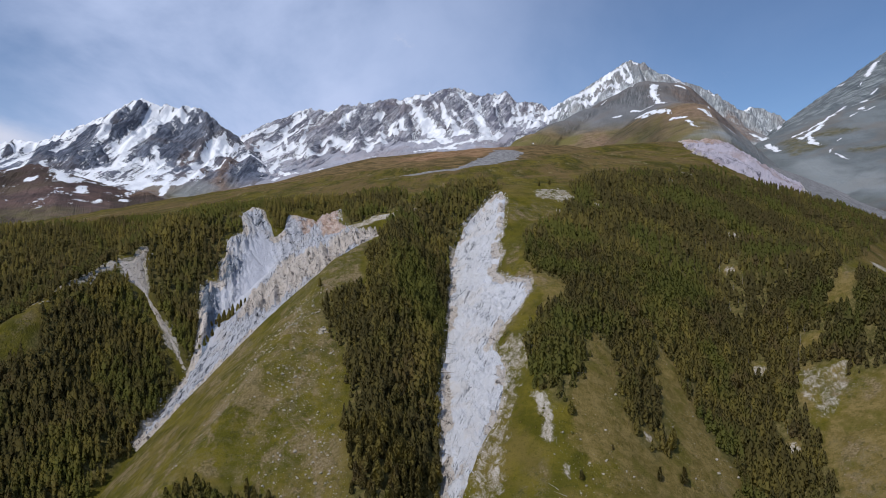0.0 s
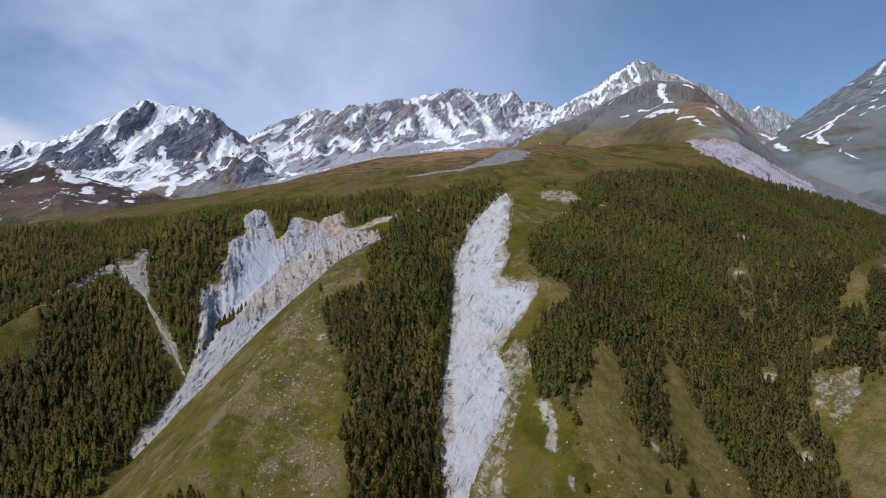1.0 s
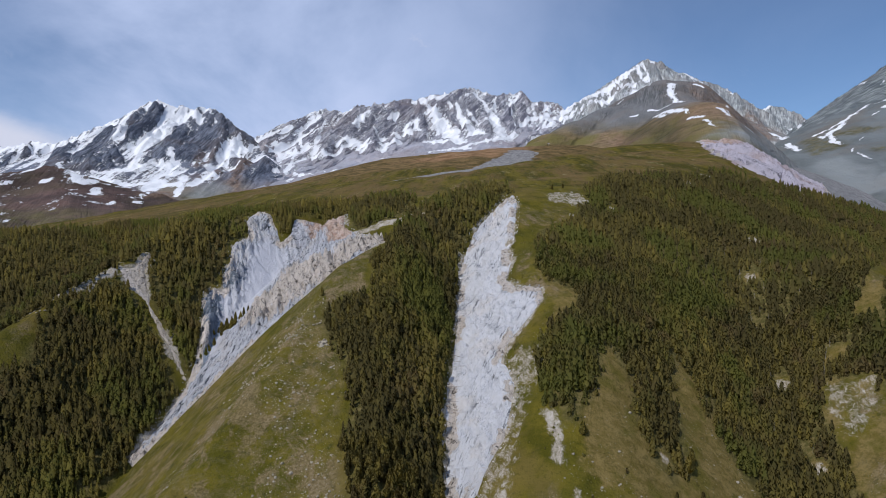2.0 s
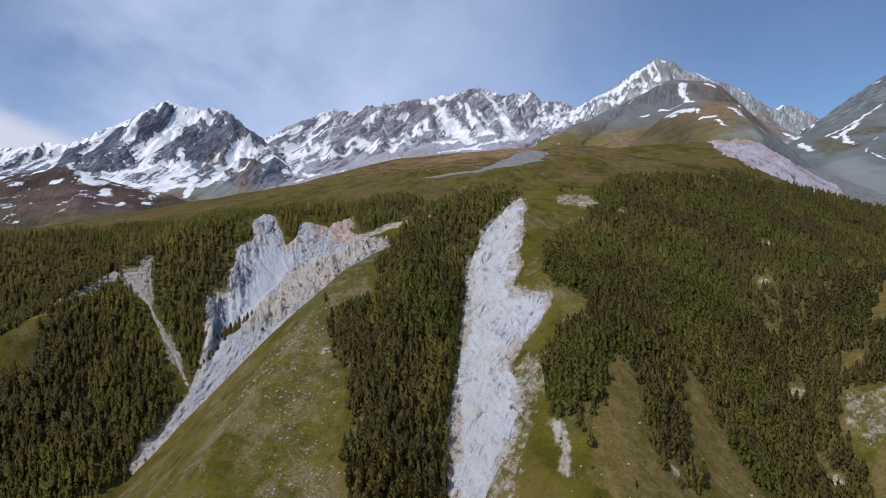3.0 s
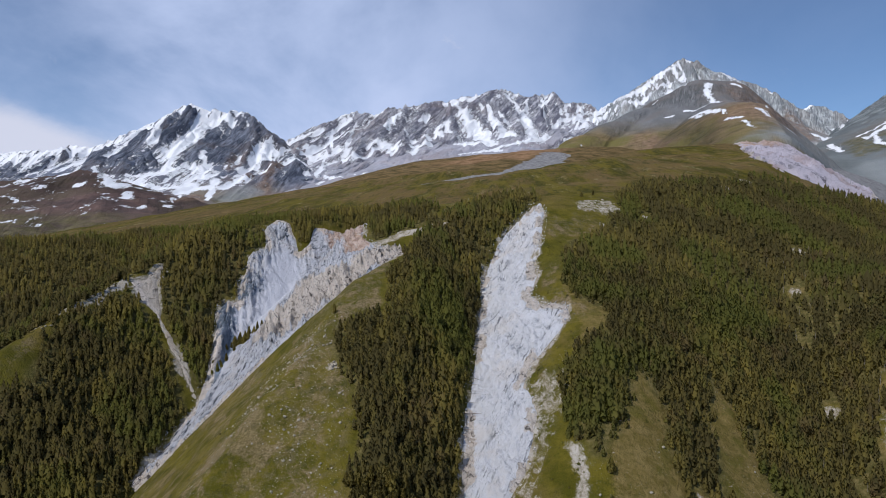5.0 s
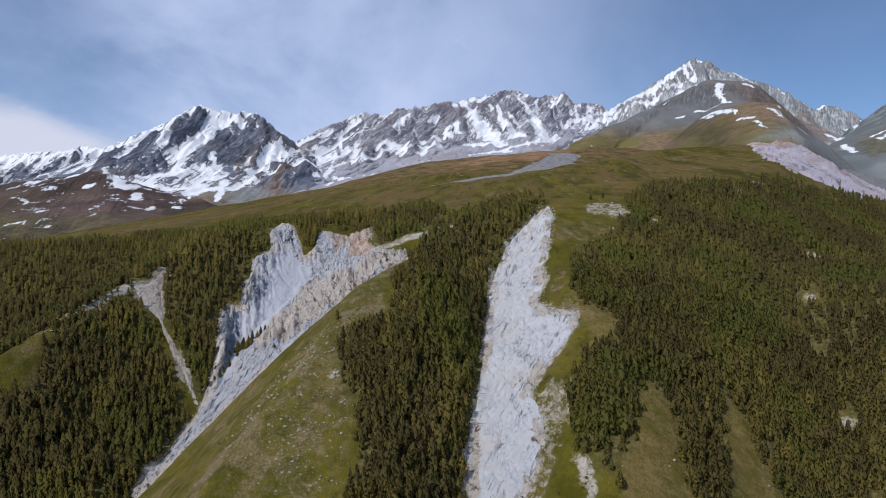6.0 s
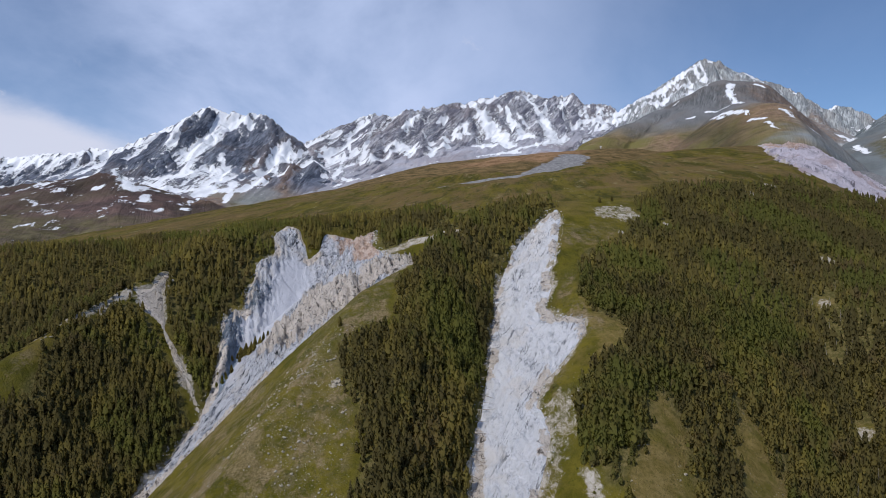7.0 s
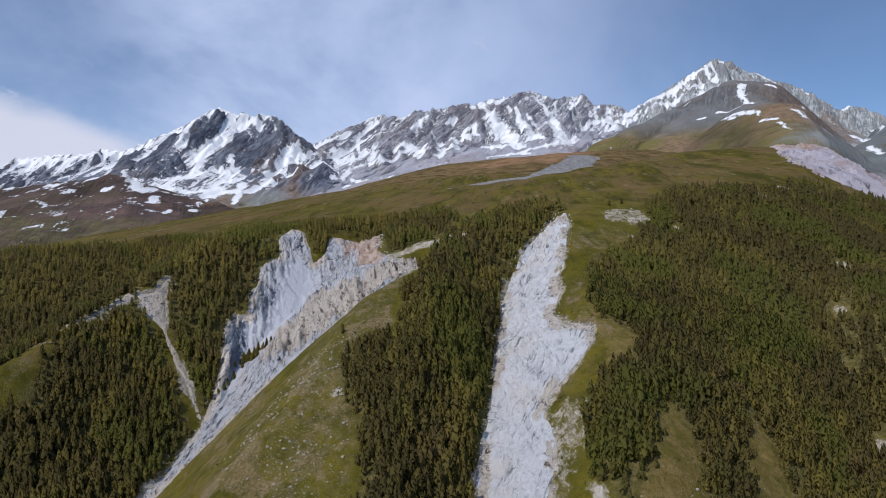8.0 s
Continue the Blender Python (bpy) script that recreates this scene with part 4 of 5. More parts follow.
SHAPES = {
    "west": ([CREST_WEST], 0.85, 480, (95, 700, 0.52, 0.10), 1.05, 101),
    "spur": ([CREST_SPUR], 0.12, 700, None, 0.5, 121),
    "ridge": ([CREST_RIDGE], 0.85, 520, (46, 520, 0.57, -0.45), 1.15, 141),
    "summit": ([CREST_SUMMIT], 0.80, 560, (52, 340, 0.70, 0.1), 1.15, 161, 0.37, 320),
    "cone": ([[], CREST_SHOULDER, CREST_CONE], 0.75, 560, None, 0.16, 161, 0.29),
    "back": ([CREST_BACK], 0.95, 600, (60, 300, 0.8, 0.1), 1.2, 181),
    "east": ([CREST_EAST], 0.90, 620, (130, 600, 0.66, 0.5), 0.75, 191, 0.31, 500),
}
# strokes: x, y to x, y and half their width at both ends
SNOW_WEST = [(-1490, 3228, -1628, 3272, 18, 19), (-1597, 3209, -1584, 3085, 43, 66), (-1378, 2910, -1338, 2756, 29, 29), (-1226, 3244, -1161, 3278, 24, 23), (-1239, 3209, -1169, 3195, 51, 30), (-1254, 3152, -1254, 3013, 36, 24), (-1254, 3013, -1251, 2806, 29, 43), (-1251, 2806, -1166, 2526, 37, 44), (-1146, 2823, -1097, 2719, 18, 23), (-1139, 2649, -1057, 2657, 31, 52), (-1221, 2474, -1152, 2584, 56, 31), (-1040, 1906, -1218, 2409, 31, 63), (-1435, 2538, -995, 1850, 11, 46), (-1161, 2371, -1044, 2363, 31, 27), (-1016, 2321, -1032, 2446, 34, 36)]
SNOW_WEST += [(-1055, 2501, -1023, 2596, 49, 43), (-879, 1921, -999, 2283, 5, 6), (-1012, 2376, -957, 2430, 23, 41), (-1487, 2727, -1515, 2861, 33, 35), (-904, 2271, -985, 2553, 9, 30), (-1987, 3261, -1934, 3281, 25, 54), (-1746, 2811, -1643, 2769, 46, 36), (-1903, 3251, -1828, 3234, 52, 11), (-998, 2987, -959, 3130, 13, 10), (-1143, 3264, -1081, 3196, 6, 8), (-923, 2443, -918, 2651, 31, 34), (-966, 2759, -940, 2846, 44, 34), (-973, 2878, -947, 2976, 19, 58), (-899, 2790, -874, 2832, 16, 7), (-960, 3018, -951, 3104, 41, 15)]
SNOW_WEST += [(-912, 2978, -910, 3135, 19, 18), (-849, 3006, -834, 3082, 28, 29), (-834, 3082, -792, 3066, 29, 25), (-746, 2886, -737, 2922, 8, 29)]
SNOW_SPUR = [(-1040, 1906, -1218, 2409, 22, 44), (-1435, 2538, -995, 1850, 8, 32), (-970, 1818, -985, 1949, 20, 6), (-917, 1814, -884, 1721, 13, 16), (-879, 1921, -999, 2283, 4, 4)]
SNOW_RIDGE = [(-930, 3292, -880, 3354, 47, 54), (-837, 3259, -798, 3184, 28, 27), (-854, 3207, -800, 3297, 24, 10), (-837, 3395, -805, 3433, 27, 15), (-751, 3280, -715, 3049, 14, 9), (-715, 3049, -713, 2920, 16, 15), (-782, 3123, -753, 3005, 5, 5), (-659, 2719, -658, 2807, 17, 18), (-710, 3270, -702, 3309, 15, 10), (-670, 2904, -582, 2816, 19, 18), (-660, 3533, -659, 3318, 15, 10), (-659, 3318, -657, 3216, 9, 28), (-674, 3139, -584, 3130, 31, 14), (-584, 3130, -509, 3289, 14, 11), (-762, 3462, -756, 3395, 6, 14)]
SNOW_RIDGE += [(-756, 3395, -722, 3277, 15, 10), (-712, 3513, -691, 3548, 20, 20), (-473, 3312, -394, 3249, 52, 17), (-449, 3233, -447, 3316, 17, 35), (-554, 3319, -491, 3310, 33, 13), (-261, 3468, -208, 3510, 21, 27), (-360, 3411, -284, 3418, 33, 29), (-340, 3301, -279, 3353, 33, 20), (-344, 3219, -330, 3330, 28, 19), (-260, 3458, -175, 3416, 11, 6), (-206, 3481, -180, 3406, 13, 7), (-327, 3013, -288, 3033, 5, 5), (-534, 2858, -489, 2866, 5, 5), (-503, 3422, -456, 3595, 8, 31), (-352, 3557, -300, 3612, 7, 14)]
SNOW_RIDGE += [(-453, 3458, -410, 3444, 5, 16), (-189, 3814, -113, 3603, 34, 47), (-113, 3603, -25, 3439, 52, 65), (-25, 3439, 15, 3273, 47, 39), (-117, 3307, -11, 3291, 53, 36), (-150, 3816, -60, 3893, 28, 15), (-43, 3787, 17, 3675, 18, 22), (17, 3675, 84, 3410, 27, 56), (90, 3925, 141, 3869, 22, 18), (141, 3869, 194, 3710, 22, 26), (194, 3710, 210, 3395, 33, 55), (47, 3725, 89, 3613, 9, 20), (102, 3583, 163, 3661, 15, 13), (152, 3753, 204, 3888, 9, 9), (349, 4031, 302, 3958, 18, 12)]
SNOW_RIDGE += [(288, 3981, 289, 3603, 6, 7), (325, 3681, 400, 3841, 17, 9), (418, 4014, 413, 3871, 11, 18), (443, 3815, 464, 3866, 19, 44), (489, 4073, 502, 3993, 9, 24), (207, 3942, 184, 3804, 12, 8), (14, 3123, 174, 3323, 31, 25), (174, 3323, 281, 3505, 25, 25), (-35, 3089, 39, 3115, 30, 30), (-120, 3061, -60, 3089, 12, 20), (489, 3939, 443, 3689, 14, 10), (705, 4099, 604, 4081, 13, 18), (668, 4071, 561, 4007, 19, 19), (643, 4018, 560, 3886, 8, 9), (589, 3981, 491, 3830, 34, 23)]
SNOW_RIDGE += [(519, 3816, 458, 3687, 21, 20)]
SNOW_SUMMIT = [(1007, 4107, 1026, 3834, 17, 12), (1075, 4312, 1074, 4200, 17, 9), (1110, 4316, 1111, 4153, 10, 8), (989, 4270, 881, 4160, 24, 25), (1003, 4254, 886, 4183, 12, 20), (868, 4175, 705, 4099, 19, 17), (900, 4096, 762, 4054, 14, 35), (705, 4099, 604, 4081, 13, 18), (668, 4071, 561, 4007, 19, 19), (693, 4032, 625, 4009, 16, 7), (643, 4018, 560, 3886, 8, 9), (589, 3981, 491, 3830, 34, 23), (728, 4049, 871, 4114, 9, 14), (1370, 4344, 1472, 4338, 8, 8), (1627, 4336, 1644, 4248, 13, 8)]
SNOW_SUMMIT += [(1608, 3665, 1603, 3525, 36, 35)]
SNOW_CONE = [(1126, 3761, 1088, 3683, 25, 22), (1088, 3683, 1043, 3307, 27, 12), (1007, 4107, 1026, 3834, 11, 7), (939, 3511, 1009, 3460, 13, 14), (928, 3273, 895, 2948, 20, 18), (895, 2948, 831, 2615, 24, 12), (916, 3325, 867, 3001, 13, 12), (838, 3496, 869, 3488, 12, 11), (808, 2498, 819, 2412, 15, 10), (807, 2350, 783, 2190, 7, 6), (938, 2571, 905, 2396, 19, 7), (975, 2598, 1437, 3712, 6, 3), (939, 2353, 979, 2390, 9, 4), (850, 3799, 884, 3814, 9, 6), (1255, 3789, 1281, 3757, 17, 11)]
SNOW_CONE += [(332, 2857, 421, 3283, 4, 4)]
SNOW_BACK = [(1855, 4468, 1958, 4500, 17, 10), (1950, 4324, 1991, 4300, 6, 6), (2090, 4400, 2130, 4360, 7, 6), (2230, 4470, 2260, 4460, 6, 5)]
SNOW_EAST = [(1608, 3665, 1603, 3525, 24, 24), (2030, 4349, 1834, 3862, 7, 16), (1503, 3287, 1447, 3058, 21, 13), (2106, 3521, 2198, 3626, 23, 27), (2204, 3636, 2228, 3622, 19, 17), (2041, 3481, 2067, 3492, 9, 5), (2019, 3317, 2032, 3321, 10, 8), (1917, 3315, 1977, 3304, 13, 7), (1899, 3217, 1914, 3220, 16, 10), (1882, 3168, 1935, 3171, 5, 8), (1829, 3175, 1858, 3182, 7, 5), (1589, 3213, 1658, 3223, 12, 11), (1663, 3232, 1898, 3351, 10, 14), (1599, 3132, 1675, 3181, 23, 20), (1675, 3181, 1738, 3237, 20, 14)]
SNOW_EAST += [(1604, 3107, 1567, 3009, 14, 15), (1567, 3009, 1560, 2940, 10, 9), (1511, 2734, 1500, 2623, 5, 7), (1600, 2866, 1632, 2910, 3, 4), (1514, 2771, 1542, 2806, 6, 5), (1586, 3171, 1580, 3119, 14, 12), (2161, 3897, 2073, 3686, 3, 12)]
CRAGS_WEST = [(-1133, 3237, -1072, 3112, 64, 55), (-1062, 3202, -1015, 3189, 49, 31), (-1168, 3225, -1097, 3132, 66, 100), (-1132, 3071, -1101, 2823, 92, 82), (-1175, 3045, -1158, 2782, 70, 76), (-1234, 3041, -1149, 2886, 45, 62), (-1253, 2889, -1193, 2643, 43, 35), (-1360, 3170, -1333, 2990, 23, 45), (-1333, 2990, -1309, 2836, 47, 17), (-1327, 3153, -1296, 3015, 13, 12), (-1268, 2978, -1276, 2898, 19, 11), (-1253, 3234, -1269, 3207, 22, 16), (-1262, 3109, -1254, 3013, 24, 23), (-1437, 2842, -1402, 2668, 74, 69), (-1402, 2668, -1407, 2609, 61, 32)]
CRAGS_WEST += [(-1388, 2546, -1273, 2517, 49, 33), (-1301, 2636, -1266, 2556, 15, 17), (-1246, 2609, -1313, 2703, 22, 17), (-1500, 3064, -1481, 2929, 27, 34), (-1319, 2831, -1293, 2824, 13, 13), (-1707, 3085, -1142, 1925, 57, 21), (-1494, 2588, -1088, 1763, 29, 28), (-2007, 3286, -1980, 3217, 23, 12), (-967, 3242, -987, 3102, 64, 45), (-1041, 2972, -1079, 3014, 46, 38), (-1093, 2677, -1114, 2677, 21, 21), (-821, 2715, -793, 2977, 79, 54), (-834, 2687, -866, 2904, 30, 30)]
CRAGS_RIDGE = [(-423, 3681, -449, 3537, 26, 33), (-503, 3620, -503, 3422, 26, 21), (-278, 3705, -341, 3588, 61, 18), (-201, 3649, -233, 3470, 35, 34), (-181, 3531, -135, 3446, 31, 33), (-558, 3511, -564, 3383, 32, 31), (17, 3777, -13, 3715, 55, 22), (78, 3808, 43, 3449, 20, 31), (134, 3662, 139, 3427, 32, 32), (-41, 3604, 2, 3497, 37, 36), (260, 3800, 276, 3614, 29, 27), (345, 3911, 363, 3770, 33, 32)]
CRAGS_SUMMIT = [(1232, 4346, 1213, 4162, 23, 18), (1155, 4253, 1152, 4179, 33, 26), (1616, 4219, 1627, 4161, 47, 30), (1652, 4099, 1675, 4076, 54, 57), (1811, 4125, 1803, 4035, 33, 57)]
RUST_WEST = [(-953, 2303, -473, 1200, 26, 28), (-871, 2808, -796, 2502, 24, 29), (-866, 2983, -863, 2819, 28, 17), (-1006, 2719, -1026, 2896, 26, 34), (-924, 2552, -914, 2702, 42, 35)]
RUST_SPUR = [(-819, 1854, -739, 1857, 30, 8)]
RUST_RIDGE = [(-30, 2633, 164, 3128, 60, 22)]
RUST_SUMMIT = [(926, 2442, 1643, 3922, 72, 128), (1630, 3966, 1620, 3794, 95, 68)]
RUST_CONE = [(926, 2442, 1643, 3922, 158, 282), (699, 3301, 727, 2638, 81, 75), (911, 2653, 921, 2537, 114, 90), (892, 2455, 914, 2267, 101, 92)]
PALE_WEST = [(-844, 2330, -844, 2494, 39, 48)]
PALE_CONE = [(807, 2003, 1085, 2407, 90, 107), (1081, 2531, 992, 2125, 37, 30)]
PALE_EAST = [(1402, 2724, 1349, 2468, 51, 84), (1349, 2468, 1307, 2261, 79, 44), (1417, 2385, 1332, 2155, 38, 40)]
MOSS_WEST = [(-880, 2280, -841, 2375, 11, 31)]
MOSS_SPUR = [(-905, 1466, -883, 1530, 15, 25)]
MOSS_CONE = [(794, 3260, 713, 2446, 42, 40)]
MOSS_EAST = [(1644, 3075, 1704, 2988, 61, 34), (1584, 2702, 1641, 2637, 38, 43), (1552, 3188, 1524, 2917, 42, 48), (1490, 3037, 1441, 2889, 31, 23)]


def east_flank(x, y):
    d, _, run = along(x, y, [(560, 1400), (760, 2050), (940, 2700), (1110, 3500), (1120, 3900), (1151, 4340)])
    return step(30, 110, d + 60 * fractal(x / 90, y / 90, 3, 74))


def cone_fall(x, y):
    """The east side of the shoulder breaks away steeply."""
    d, _, run = along(x, y, [(560, 1400), (760, 2050), (940, 2700), (1110, 3500), (1300, 3900), (1300, 4340)])
    return 0.42 * np.clip(d - 60, 0, 500)


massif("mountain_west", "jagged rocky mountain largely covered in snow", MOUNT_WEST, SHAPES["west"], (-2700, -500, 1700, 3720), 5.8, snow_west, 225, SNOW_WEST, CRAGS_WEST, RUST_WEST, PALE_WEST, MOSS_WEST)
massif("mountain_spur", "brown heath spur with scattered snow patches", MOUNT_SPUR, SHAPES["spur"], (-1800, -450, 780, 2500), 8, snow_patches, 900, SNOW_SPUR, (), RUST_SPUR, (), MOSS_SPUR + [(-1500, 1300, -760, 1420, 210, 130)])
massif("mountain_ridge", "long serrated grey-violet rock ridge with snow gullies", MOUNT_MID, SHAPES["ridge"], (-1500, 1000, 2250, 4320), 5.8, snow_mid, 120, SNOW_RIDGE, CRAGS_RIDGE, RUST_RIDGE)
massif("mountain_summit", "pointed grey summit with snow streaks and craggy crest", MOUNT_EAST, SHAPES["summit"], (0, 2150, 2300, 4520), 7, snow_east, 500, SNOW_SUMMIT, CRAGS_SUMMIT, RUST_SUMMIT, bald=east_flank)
massif("mountain_shoulder", "smooth dark grey scree cone with a brown grassy shoulder", MOUNT_CONE, SHAPES["cone"], (300, 2000, 1300, 4200), 7, snow_little, 600, SNOW_CONE, (), RUST_CONE, PALE_CONE, MOSS_CONE, east_flank, cone_fall)
massif("mountain_back", "grey-green rock wall far behind the summit", MOUNT_EAST, SHAPES["back"], (1550, 2450, 3900, 4640), 9, snow_little, 100, SNOW_BACK)
massif("mountain_east", "steep grey-green scree mountain with thin snow gullies", MOUNT_FAR, SHAPES["east"], (800, 2850, 1500, 4300), 8, snow_little, 100, SNOW_EAST, (), (), PALE_EAST, MOSS_EAST)
# ---- trees ----
def part(name, mesh, parent, label=""):
    """A mesh as one part of a thing."""
    ob = new(name, mesh)
    ob.parent = parent
    return tagged(ob, label)


def crown_shape(seed, tiers, boughs, width=0.26, bare=0.08, blades=0):
    """The crown of a larch one metre high: ragged inner skirts of boughs, one above the other, and loose feathery sprays round them. Points and triangles."""
    rng = np.random.RandomState(seed)
    points, tris = [], []
    sway = rng.uniform(-0.03, 0.03, 2)

    def reach_at(t):
        return width * (1 - t) ** 0.72 * min(1.0, 0.55 + 2.4 * t) + 0.012

    rise = (0.96 - bare) / tiers
    for k in range(tiers):
        t = min(max((k + rng.uniform(-0.2, 0.2)) / tiers, 0), 0.9)
        z = bare + (0.96 - bare) * t
        r0, count = 0.92 * reach_at(t), max(3, int(round(boughs * (1 - 0.3 * t))))
        turn, base = rng.uniform(0, 6.28), len(points)
        off = rng.uniform(-0.12, 0.12, 2) * r0
        points.append((sway[0] * z, sway[1] * z, min(z + rise * rng.uniform(2.0, 2.6), 1.0)))
        for b in range(2 * count):
            a = turn + math.pi * b / count + rng.uniform(-0.25, 0.25)
            r = r0 * (rng.uniform(0.85, 1.3) if b % 2 == 0 else rng.uniform(0.50, 0.80))
            dz = rng.uniform(-0.05, 0.04) if b % 2 == 0 else rng.uniform(0.02, 0.10)
            points.append((r * math.cos(a) + off[0] + sway[0] * z, r * math.sin(a) + off[1] + sway[1] * z, max(z + dz, 0.03)))
        tris += [(base, base + 1 + b, base + 1 + (b + 1) % (2 * count)) for b in range(2 * count)]
    for b in range(blades):
        t = 0.95 * (b + rng.uniform(0, 1)) / blades
        z, a, base = bare + (0.97 - bare) * t, b * 2.4 + rng.uniform(-0.5, 0.5), len(points)
        r = reach_at(t) * rng.uniform(0.85, 1.22)
        wide, lean, tip = rng.uniform(0.30, 0.5) * r + 0.012, rng.uniform(-0.04, 0.04), rng.uniform(0.07, 0.18)
        for f, w, up in ((0.45, 0.0, -0.05), (0.9, -wide, 0.03 + lean), (0.85, 0.0, tip), (0.9, wide, 0.03 - lean)):
            points.append((f * r * math.cos(a) - w * math.sin(a) + sway[0] * z, f * r * math.sin(a) + w * math.cos(a) + sway[1] * z, min(z + up, 1.0)))
        tris += [(base, base + 1, base + 2), (base, base + 2, base + 3)]
    return np.array(points), np.array(tris)


def soft_normals(points):
    """Normals that swell outwards and upwards from the stem, as a mass of fine needles shades."""
    n = np.stack([points[:, 0] * 2.6, points[:, 1] * 2.6, 0.32 + 0.45 * points[:, 2]], -1)
    return n / np.linalg.norm(n, axis=1)[:, None]


def scatter(gap, box, seed):
    """Places on a jittered grid."""
    rng = np.random.RandomState(seed)
    x, y = np.meshgrid(np.arange(box[0], box[1], gap), np.arange(box[2], box[3], gap))
    x, y = x.reshape(-1), y.reshape(-1)
    return x + rng.uniform(-0.48, 0.48, x.shape) * gap, y + rng.uniform(-0.48, 0.48, y.shape) * gap


def place_trees(gap, box, seed):
    """Tree places in the woods: x, y, height and tint."""
    x, y = scatter(gap, box, seed)
    rng = np.random.RandomState(seed + 1)
    deep = wooded(x, y) + 1 + 5 * fractal(x / 15, y / 15, 3, 303)
    thin = 0.99 - 0.28 * step(-8, 12, inside(x, y, THIN)) - 0.40 * step(0.14, 0.40, fractal(x / 24, y / 24, 4, 304)) * step(60, 180, x) - 0.22 * step(0.25, 0.5, fractal(x / 13, y / 16, 3, 308))
    thin = thin - 0.22 * step(640, 900, y) - 0.25 * step(700, 820, y) * step(80, 160, x)
    thin = thin * (0.7 + 0.3 * step(0, 14, deep + 6 * fractal(x / 9, y / 9, 2, 307)))
    keep = (deep > 0) & (rng.uniform(size=x.shape) < thin) & (slid(x, y) < -1.2)
    for scar in (TOP_SCAR, LOW_SCAR, EAST_SCAR):
        keep &= inside(x, y, scar) < -1
    keep &= np.abs(along(x, y, PALE_BANK)[0]) > 6
    for ox, oy, size in OUTCROPS:
        keep &= np.hypot(x - ox, (y - oy) * 0.6) > 0.75 * size
    x, y, deep = x[keep], y[keep], deep[keep]
    tall = 11.2 * (1 - 0.22 * step(560, 700, y) * step(100, -50, x)) * (0.42 + 0.85 * rng.beta(1.6, 2.1, x.shape)) * (0.70 + 0.30 * step(0, 12, deep)) * (1 + 0.18 * fractal(x / 50, y / 50, 2, 305))
    tint = np.clip(0.02 - 0.28 * step(-215, -262, x) + 0.80 * rng.beta(1.2, 1.8, x.shape) + 0.60 * fractal(x / 38, y / 38, 3, 306) - 0.24 * step(110, 210, x) + 0.25 * step(560, 700, y) * step(100, -50, x), 0, 1)
    return x, y, tall, tint


def wood_mesh(name, x, y, tall, tint, shapes, seed, material, sink=0.3, spread=(0.8, 1.25), leafy=False):
    """One mesh of many alike things on the ground, each turned and stretched by chance."""
    rng = np.random.RandomState(seed)
    kind = rng.randint(0, len(shapes), x.shape)
    z = height(x, y) + LEVEL - sink
    points, tris, shades, swell, count = [], [], [], [], 0
    for k, (p, t) in enumerate(shapes):
        pick = np.where(kind == k)[0]
        turn, fat = rng.uniform(0, 6.28, pick.shape), rng.uniform(spread[0], spread[1], pick.shape)
        c, s = np.cos(turn)[:, None], np.sin(turn)[:, None]
        h = tall[pick][:, None]
        px = (p[None, :, 0] * c - p[None, :, 1] * s) * h * fat[:, None] + x[pick][:, None]
        py = (p[None, :, 0] * s + p[None, :, 1] * c) * h * fat[:, None] + y[pick][:, None]
        pz = p[None, :, 2] * h + z[pick][:, None]
        points.append(np.stack([px, py, pz], -1).reshape(-1, 3))
        tris.append((t[None] + (count + np.arange(len(pick)) * len(p))[:, None, None]).reshape(-1, 3))
        shades.append(np.repeat(tint[pick], len(p)))
        if leafy:
            n = soft_normals(p)
            swell.append(np.stack([n[None, :, 0] * c - n[None, :, 1] * s, n[None, :, 0] * s + n[None, :, 1] * c, np.repeat(n[None, :, 2], len(pick), 0)], -1).reshape(-1, 3))
        count += len(pick) * len(p)
    return loose_mesh(name, np.concatenate(points), np.concatenate(tris), [material], [("tint", np.concatenate(shades))], True, np.concatenate(swell) if leafy else None)


NEAR_EDGE = 520
near_trees = place_trees(2.75, (-330, 320, 258, NEAR_EDGE), 301)
far_trees = place_trees(3.6, (-900, 820, NEAR_EDGE, 1120), 311)
side_trees = [np.concatenate(v) for v in zip(place_trees(4.0, (-900, -330, 258, NEAR_EDGE), 321), place_trees(4.0, (320, 820, 258, NEAR_EDGE), 331))]
far_trees = [np.concatenate(v) for v in zip(far_trees, side_trees)]
rng = np.random.RandomState(341)
rim = [(-190, 676), (-178, 668), (-160, 661), (-154, 656), (-152, 645), (-149, 658), (-144, 684), (-128, 690), (-108, 692), (-96, 680), (-86, 640), (-78, 575)]
t = rng.uniform(0, len(rim) - 1.001, 150)
k = t.astype(int)
ends = np.array(rim, float)
rim_xy = ends[k] + (ends[k + 1] - ends[k]) * (t - k)[:, None] + rng.normal(size=(150, 2)) * (2.5, 4.0) + (0, 3)
free = slid(rim_xy[:, 0], rim_xy[:, 1]) < -0.6
rim_trees = [rim_xy[free, 0], rim_xy[free, 1], rng.uniform(4.5, 8.0, free.sum()), rng.uniform(0.1, 0.7, free.sum())]
far_trees = [np.concatenate(v) for v in zip(far_trees, rim_trees)]
FINE = [crown_shape(310 + k, 3, 4, w, 0.05, 18) for k, w in enumerate((0.20, 0.23, 0.27, 0.21, 0.25, 0.22))]
COARSE = [crown_shape(330 + k, 2, 4, w, 0.05, 8) for k, w in enumerate((0.21, 0.25, 0.23, 0.28, 0.20))]

